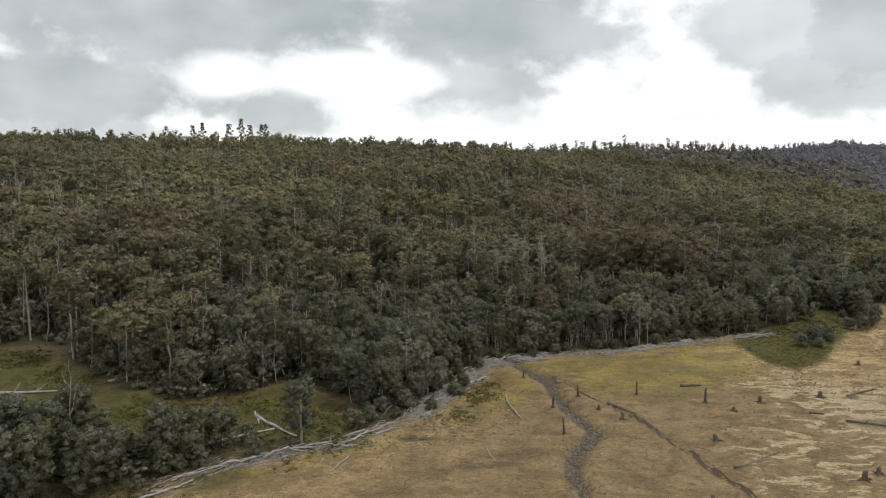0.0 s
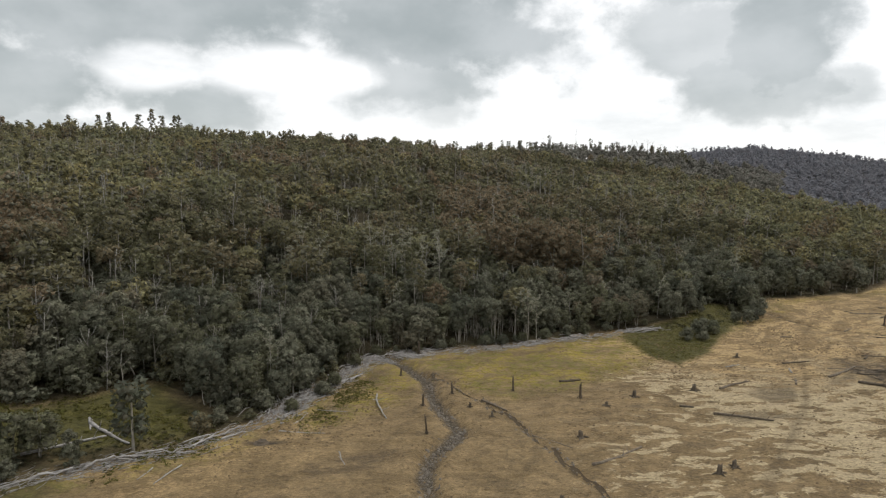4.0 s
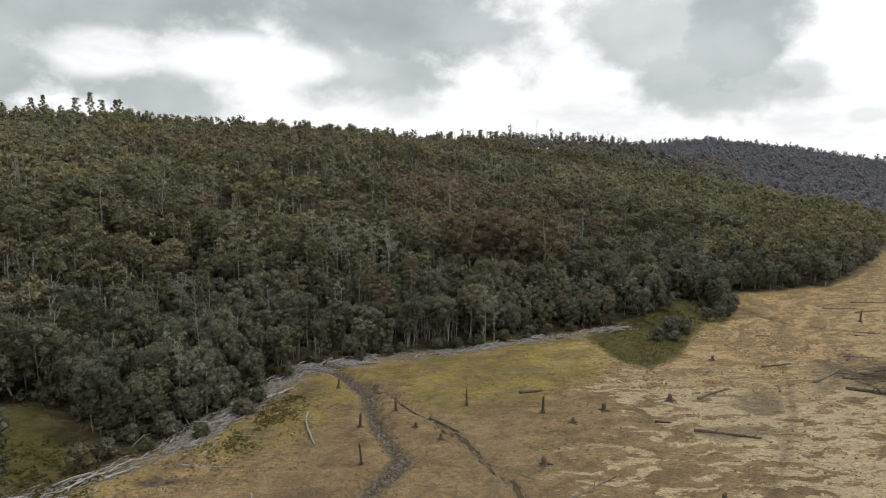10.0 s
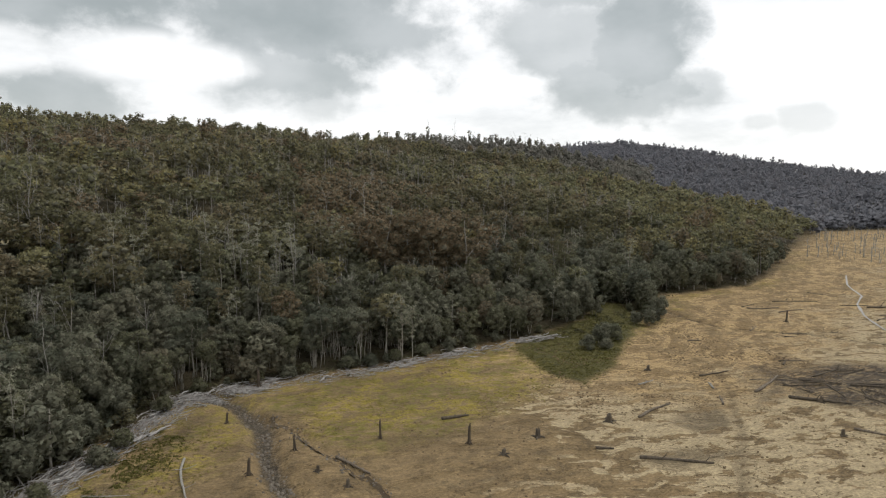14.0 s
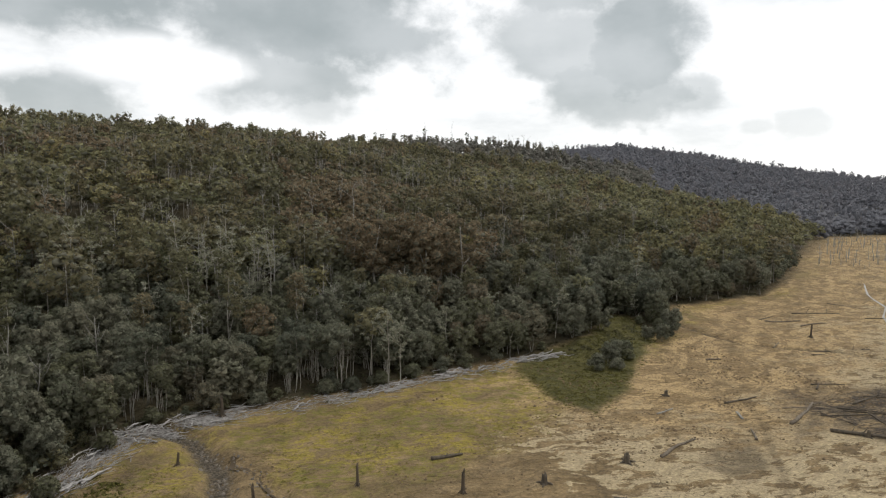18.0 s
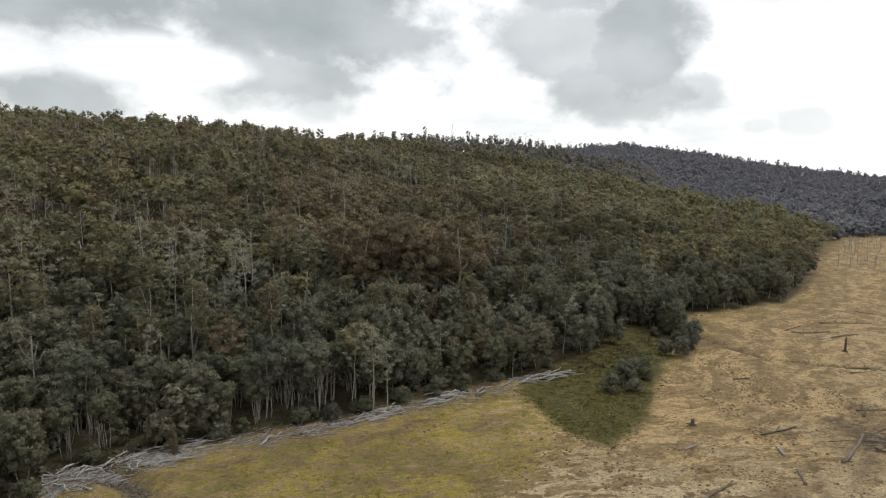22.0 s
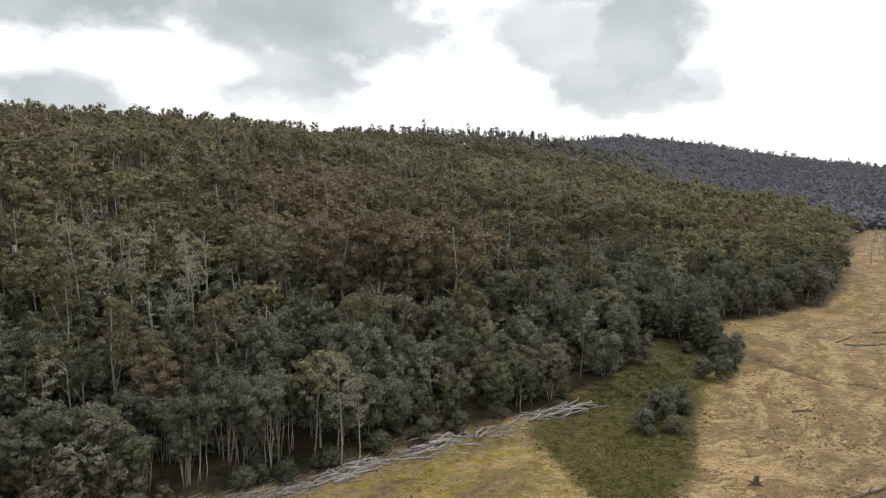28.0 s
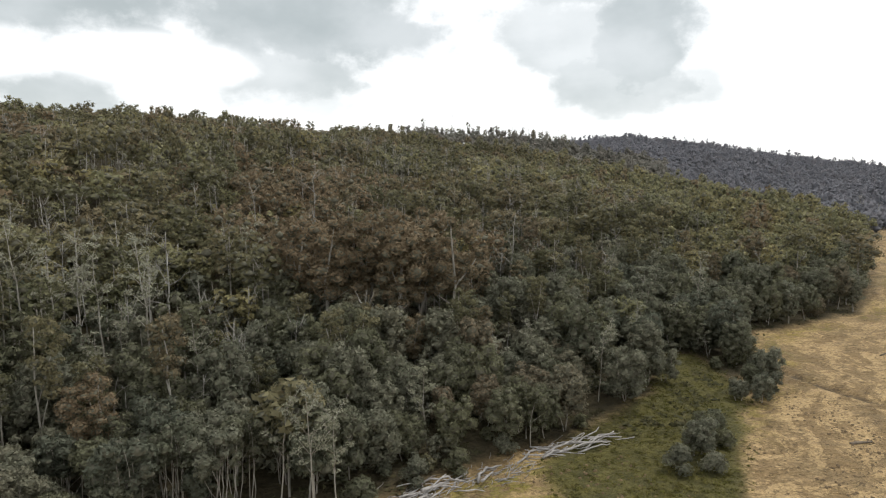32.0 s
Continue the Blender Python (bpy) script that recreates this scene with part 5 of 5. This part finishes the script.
def heap(cx, cy, rx, ry, count, length, label, group, height=0.9, turn=0.0, spread=3.0):
    for _ in range(count):
        a, r_ = drng.random() * 6.28, math.sqrt(drng.random())
        dx, dy = rx * r_ * math.cos(a), ry * r_ * math.sin(a)
        x, y = cx + dx * math.cos(turn) - dy * math.sin(turn), cy + dx * math.sin(turn) + dy * math.cos(turn)
        drift(x, y, turn + drng.normal(0, spread), length * (0.5 + drng.random()), 0.1 + height * (1 - r_) * drng.random(), label, group)


heap(13.5, 138.5, 6.5, 2.8, 60, 3.2, "bleached branch tangled in the driftwood heap at the creek", "driftwood heap at the creek", 1.3, 0.4)
heap(79, 159.5, 6, 1.6, 34, 4.6, "long silver driftwood branch heaped beside the green flat", "driftwood heap by the green flat", 0.9, 0.15, 0.3)
heap(60, 153.5, 5, 1.2, 17, 4.4, "bleached driftwood branch lying below the trees", "driftwood along the waterline", 0.4, 0.35, 0.3)
heap(49, 149.5, 5, 1.2, 17, 4.2, "bleached driftwood branch lying below the trees", "driftwood along the waterline", 0.4, 0.35, 0.3)
heap(24, 144.3, 5, 1.3, 16, 3.8, "bleached driftwood branch lying below the trees", "driftwood along the waterline", 0.4, 0.25, 0.4)

# ---- bushes on the flats ----
bushes = [leafy_tree("round_bush", 700 + i, h, r, 0.2, 10, 0.7, 1000, 0.17, WATTLE, DARKBARK, 0.07, 2, 0.5) for i, (h, r) in enumerate([(2.8, 1.8), (2.2, 1.5)])]
plant(bushes, [(91, 149.6), (87.5, 151), (96.5, 155), (121.5, 178), (37.5, 148), (59, 155.5), (70.5, 159.5), (-1, 108), (99, 160), (64, 156.8), (12.5, 142), (5, 121), (3.2, 116), (8.5, 133), (47, 150.8), (53, 153.2), (27, 145.5), (42, 149)], "dark rounded bush on the flat beside the wood", "bush", "bushes at the edge of the flat", rng)
plant(wattles[3:4] + wattles[5:6], [(92, 153.5), (94.5, 156), (123, 183), (119.5, 181), (126, 187), (103, 176), (112, 166), (115, 168.5), (118, 172), (109.5, 168), (121, 175), (115.5, 172)], "grey-green wattle standing on the green flat", "tree", "wattles on the green flat", rng, (0.55, 0.8))
retire(tall_gums + far_wattles + teas + ferns + wattles + gums + rusts + olives + shrubs + stags + ghosts + bushes)

# ---- drowned dead trees far out on the lake bed ----
poles = [dead_tree("drowned_tree", 800 + i, h, r, DEADWOOD, b) for i, (h, r, b) in enumerate([(6, 0.25, 2), (4, 0.28, 1), (9, 0.3, 4)])]
fr_ = np.random.default_rng(90)
spots = []
while len(spots) < 150:
    a, r_ = radians(41 + 13 * fr_.random()), 330 + 200 * fr_.random()
    x, y = 20 + r_ * math.sin(a), 40 + r_ * math.cos(a)
    if -140 < float(shore_distance(np.array([x]), np.array([y]))[0]) < -6:
        spots.append((x, y))
plant(poles, spots, "bare grey drowned tree standing on the far lake bed", "dead tree", "drowned trees on the lake bed", rng, (0.3, 1.0))
plant(poles[2:], [(456, 455), (463, 450), (470, 470)], "tall bare dead tree at the far end of the lake bed", "dead tree", "drowned trees on the lake bed", rng, (1.5, 1.8))
retire(poles)

# ---- fine litter on the flats ----
lr = np.random.default_rng(123)


def lump_field(name, label, category, spots, sizes, mat, flat=0.6, sunk=0.3):
    """Many small angular lumps resting in the ground, as one mass."""
    z = ground_height(spots[:, 0], spots[:, 1])
    base_v = np.array([(1, 0, 0), (0, 1, 0), (-1, 0, 0), (0, -1, 0)], float)
    V, Q = [], []
    for i, (x, y) in enumerate(spots):
        a = lr.random() * 6.28
        rot = np.array([[math.cos(a), -math.sin(a)], [math.sin(a), math.cos(a)]])
        low = np.hstack([base_v[:, :2] @ rot.T * (0.8 + 0.4 * lr.random((4, 1))), np.full((4, 1), -sunk)])
        top = np.hstack([base_v[:, :2] @ rot.T * (0.45 + 0.3 * lr.random((4, 1))), flat * (0.6 + 0.6 * lr.random((4, 1)))])
        V.append(np.vstack([low, top]) * sizes[i] + (x, y, z[i]))
        o = 8 * i
        Q.append([(o, o + 1, o + 5, o + 4), (o + 1, o + 2, o + 6, o + 5), (o + 2, o + 3, o + 7, o + 6), (o + 3, o, o + 4, o + 7), (o + 4, o + 5, o + 6, o + 7)])
    return tagged(new(name, quick_mesh(name, np.vstack(V), np.vstack(Q), mat)), label, category, kind="stuff")


def rock_material(name, a, b):
    m_, nt_, p_ = material(name, 0.85)
    isl = nt_.nodes.new("ShaderNodeNewGeometry").outputs["Random Per Island"]
    f_ = maths(nt_, "ADD", maths(nt_, "MULTIPLY", isl, 0.6), maths(nt_, "MULTIPLY", grain(nt_, 5.0), 0.4))
    nt_.links.new(mix(nt_, f_, a, b), p_.inputs["Base Color"])
    return m_


CLOD = rock_material("clods", (0.075, 0.05, 0.027), (0.19, 0.135, 0.075))
RILLSOIL = rock_material("dark_rill_soil", (0.045, 0.033, 0.02), (0.10, 0.072, 0.042))
STONE = rock_material("creek_stones", (0.065, 0.054, 0.042), (0.22, 0.19, 0.155))
TUFT = foliage("tuft_leaves", [(0.0, (0.13, 0.125, 0.036)), (0.5, (0.19, 0.165, 0.042)), (1.0, (0.25, 0.195, 0.06))])
HEATH = foliage("heath_leaves", [(0.0, (0.078, 0.078, 0.024)), (0.5, (0.108, 0.102, 0.029)), (1.0, (0.135, 0.114, 0.038))])

SCRUB = foliage("scrub_leaves", [(0.0, (0.07, 0.07, 0.04)), (0.5, (0.10, 0.095, 0.05)), (1.0, (0.13, 0.105, 0.06))])


def flat_spots(count, box, keep):
    x, y = box[0] + (box[1] - box[0]) * lr.random(count), box[2] + (box[3] - box[2]) * lr.random(count)
    k = lr.random(count) < keep(x, y)
    return np.stack([x, y], 1)[k]


line = np.array(CHANNEL[1:-1], float)
t_ = lr.random(900) * (len(line) - 1)
i_ = t_.astype(int)
cs = line[i_] + (line[np.minimum(i_ + 1, len(line) - 1)] - line[i_]) * (t_ - i_)[:, None] + lr.normal(0, 0.8, (900, 2))
lump_field("creek_stones", "grey stones strewn along the dry creek channel", "stones", cs, 0.08 + 0.28 * lr.random(900) ** 2.5, STONE)
cl = flat_spots(34000, (-30, 125, 72, 178), lambda x, y: smooth(-shore_distance(x, y), 1, 4) * smooth(fbm(x, y, 9, 3, 81), 0.48, 0.62) * (0.25 + 0.75 * np.maximum((1 - smooth(x, 4, 16)) * smooth(y, 88, 98), smooth(x, 60, 76) * smooth(y, 112, 122))))
lump_field("mud_clods", "brown clods and bits of bark littering the dry mud", "clods", cl, 0.06 + 0.22 * lr.random(len(cl)) ** 2, CLOD)


def tufts(name, label, category, spots, size, mat, per=7):
    """Low tufts: short blades and sprays standing up from the ground."""
    z = ground_height(spots[:, 0], spots[:, 1])
    c = np.repeat(np.hstack([spots, z[:, None]]), per, 0)
    s = np.repeat(size * (0.5 + lr.random(len(spots))), per)
    c[:, :2] += lr.normal(0, 1, (len(c), 2)) * s[:, None] * 0.55
    c[:, 2] += s * 0.35 * lr.random(len(c))
    nm_ = lr.normal(0, 1, (len(c), 3))
    nm_[:, 2] = np.abs(nm_[:, 2]) + 1.2
    v, q = sprays(lr, c, nm_, np.mean(size) * 0.5)
    tint = np.repeat(np.repeat(lr.random(len(spots)), per), 3)
    return tagged(new(name, quick_mesh(name, v, q, mat, tint)), label, category, kind="stuff")


yg = flat_spots(12000, (-5, 80, 98, 160), lambda x, y: np.maximum(inside(x, y, YELLOW, 4), inside(x, y, YELLOW_2, 2)) * smooth(fbm(x, y, 5, 3, 91), 0.42, 0.6))
tufts("yellow_grass", "short yellow-green grass growing on the drying mud", "grass", yg, 0.22, TUFT, 6)
hb = flat_spots(9000, (66, 120, 126, 190), lambda x, y: inside(x + (fbm(x, y, 7, 4, 6) - 0.5) * 6, y, GREEN_BAY, 2.5) * (0.35 + 0.65 * smooth(fbm(x, y, 6, 3, 88), 0.4, 0.55)))
tufts("green_heath", "low olive-green heath covering the flat by the wood", "heath", hb, 0.3, HEATH, 9)
cg = flat_spots(9000, (-110, -10, 70, 125), lambda x, y: np.maximum(inside(x, y, CLEARING, 2), np.exp(-(shore_distance(x, y) / 4) ** 2)) * smooth(fbm(x, y, 7, 3, 95), 0.4, 0.62))
tufts("clearing_grass", "rough green grass and heath in the clearing", "grass", cg, 0.5, HEATH, 8)
edge = flat_spots(60000, (-60, 200, 70, 225), lambda x, y: np.exp(-((shore_distance(x, y) - 4.5) / 2.6) ** 2) * 0.28)
tufts("undergrowth", "low scrubby undergrowth along the foot of the wood", "undergrowth", edge, 0.7, SCRUB, 8)

weeds = flat_spots(5000, (-4, 18, 98, 134), lambda x, y: np.maximum(inside(x, y, [(2, 103), (4, 114), (9, 129), (13, 130), (12, 119), (9, 105)], 1.5), 0.5 * inside(x, y, [(-6, 98), (0, 106), (8, 112), (6, 102), (0, 96)], 2)) * smooth(fbm(x, y, 3.5, 3, 97), 0.42, 0.58))
tufts("bank_weeds", "low dark green weeds on the bank beside the driftwood", "weeds", weeds, 0.34, HEATH, 7)

# eroded edges of the rill: a ragged dark ribbon laid along the cut, with broken soil along it
rl = np.array(RILL, float)
tt = np.linspace(0, len(rl) - 1, 260)
rx, ry = np.interp(tt, np.arange(len(rl)), rl[:, 0]), np.interp(tt, np.arange(len(rl)), rl[:, 1])
rx, ry = rx + (fbm(tt * 4, tt * 0, 2.0, 3, 120) - 0.5) * 2.4, ry + (fbm(tt * 4, tt * 0 + 9, 2.0, 3, 121) - 0.5) * 1.2
w_ = 0.06 + 0.42 * fbm(tt * 9, tt * 0, 1.0, 3, 122)
nx_, ny_ = -np.gradient(ry), np.gradient(rx)
nl = np.hypot(nx_, ny_)
A_, B_ = np.stack([rx + nx_ / nl * w_, ry + ny_ / nl * w_], 1), np.stack([rx - nx_ / nl * w_, ry - ny_ / nl * w_], 1)
M_ = np.stack([rx, ry], 1)
rv_ = np.vstack([np.hstack([q_, (ground_height(q_[:, 0], q_[:, 1]) + dz)[:, None]]) for q_, dz in ((A_, 0.12), (M_, 0.06), (B_, 0.12))])
ii = np.arange(259)
tagged(new("rill", quick_mesh("rill", rv_, np.vstack([np.stack([ii, ii + 260, ii + 261, ii + 1], 1), np.stack([ii + 260, ii + 520, ii + 521, ii + 261], 1)]), RILLSOIL)), "narrow dark rill eroded into the mud", "rill", kind="structure")
rs = M_[lr.integers(0, 260, 500)] + lr.normal(0, 0.55, (500, 2))
lump_field("rill_crumbs", "broken soil crumbs along the narrow rill", "clods", rs, 0.06 + 0.2 * lr.random(500) ** 2, STONE)

# driftwood twigs between the larger pieces
tw = []
pts = np.array(STRAND, float)
for _ in range(3000):
    j = int(lr.random() * (len(pts) - 1)) if lr.random() < 0.4 else 4 + int(lr.random() * 3)
    f = lr.random()
    p0 = pts[j] * (1 - f) + pts[j + 1] * f + lr.normal(0, 1.3, 2)
    a = math.atan2(*(pts[j + 1] - pts[j])[::-1]) + lr.normal(0, 0.5)
    ln = 0.6 + 2.6 * lr.random() ** 1.5
    z = lay(*p0) + 0.05
    tw.append(tube([(p0[0], p0[1], z), (p0[0] + ln * 0.5 * math.cos(a), p0[1] + ln * 0.5 * math.sin(a), z + 0.15 * lr.random()), (p0[0] + ln * math.cos(a + 0.2), p0[1] + ln * math.sin(a + 0.2), z + 0.02)], [0.05, 0.045, 0.02], 3))
v, q = merge(tw)
tagged(new("driftwood_twigs", quick_mesh("driftwood_twigs", v, q, GREYWOOD)), "small bleached twigs strewn among the driftwood", "driftwood", kind="stuff")

# ---- the small waterfall in the wood ----
ROCK = rock_material("wet_rock", (0.022, 0.021, 0.019), (0.06, 0.056, 0.05))
FOAM, nt, p = material("falling_water", 0.35)
foam_n = grain(nt, 2.5, 5.0, 0.6, None, (1, 1, 0.15))
nt.links.new(mix(nt, foam_n, (0.45, 0.47, 0.48), (0.85, 0.86, 0.86)), p.inputs["Base Color"])
fx, fy = FALL
fz = lay(fx, fy)
gx_, gz_ = np.meshgrid(np.linspace(-2.8, 2.8, 15), np.linspace(-1.5, 7.6, 13))
depth = (fbm(gx_ * 1.0 + 40, gz_ * 1.3, 2.2, 3, 99) - 0.5) * 2.2 + np.clip(gz_, 0, 9) * 0.22
rv = np.stack([gx_.ravel(), depth.ravel(), gz_.ravel()], 1)
bi = (np.arange(12)[:, None] * 15 + np.arange(14)[None, :]).ravel()
rq = np.stack([bi, bi + 1, bi + 16, bi + 15], 1)
cliff_v = np.vstack([rv, rv + (0, 4.5, -0.5)])
n0 = len(rv)
rim = np.concatenate([np.arange(15), 15 * np.arange(1, 13) + 14, 12 * 15 + np.arange(13, -1, -1), 15 * np.arange(11, 0, -1)])
side = np.stack([rim, np.roll(rim, -1), np.roll(rim, -1) + n0, rim + n0], 1)
cliff = tagged(new("waterfall", quick_mesh("waterfall", cliff_v, np.vstack([rq, rq[:, ::-1] + n0, side]), ROCK)), "small white waterfall over dark wet rock in the wood", "waterfall")
cliff.matrix_world = Matrix.LocRotScale((fx, fy, fz), Euler((0, 0, radians(-14))), None)
tt = np.linspace(0, 1, 14)
cx = -0.9 + 1.7 * tt ** 1.4
wv = []
for k, f in enumerate(tt):
    h = 7.6 - 7.0 * f
    w_ = 0.45 + 0.5 * f
    for s_ in (-1, -0.33, 0.33, 1):
        wv.append((cx[k] + s_ * w_, np.interp(h, [-1.5, 8.5], [-0.9, 1.0]) - 0.75 - 0.18 * (1 - s_ * s_), h))
bi = (np.arange(13)[:, None] * 4 + np.arange(3)[None, :]).ravel()
part("falling_water", quick_mesh("falling_water", np.array(wv), np.stack([bi, bi + 1, bi + 5, bi + 4], 1), FOAM, None, True), cliff, "white falling water")

# ---- shallow water left in the old river bed ----
WATER, nt, p = material("shallow_water", 0.3)
nt.links.new(mix(nt, grain(nt, 0.4), (0.16, 0.14, 0.11), (0.22, 0.20, 0.16)), p.inputs["Base Color"])
p.inputs["Specular IOR Level"].default_value = 0.35
bump(nt, p, grain(nt, 6.0), 0.08, 0.02)
for k, (mid_line, half) in enumerate([([(163, 146), (168, 154), (175, 164), (186, 176), (199, 186), (212, 203), (232, 222)], 0.55), ([(200, 160), (225, 182), (250, 210), (290, 240)], 5.0)]):
    ml = np.array(mid_line, float)
    tt = np.linspace(0, len(ml) - 1, 40)
    px_, py_ = np.interp(tt, np.arange(len(ml)), ml[:, 0]), np.interp(tt, np.arange(len(ml)), ml[:, 1])
    hw = half * (0.25 + 0.9 * fbm(tt * 3, tt * 0, 1.3, 3, 110 + k)) * np.sin(np.linspace(0.05, math.pi - 0.05, 40)) ** 0.4
    nx_, ny_ = -np.gradient(py_), np.gradient(px_)
    nl = np.hypot(nx_, ny_)
    zz = ground_height(px_, py_) + 0.16
    L_, R_ = np.stack([px_ + nx_ / nl * hw, py_ + ny_ / nl * hw, zz], 1), np.stack([px_ - nx_ / nl * hw, py_ - ny_ / nl * hw, zz], 1)
    vv = np.vstack([L_, R_])
    ii = np.arange(39)
    tagged(new("water", quick_mesh("water", vv, np.stack([ii, ii + 40, ii + 41, ii + 1], 1), WATER)), "shallow muddy water left in the old river bed", "water", kind="structure")
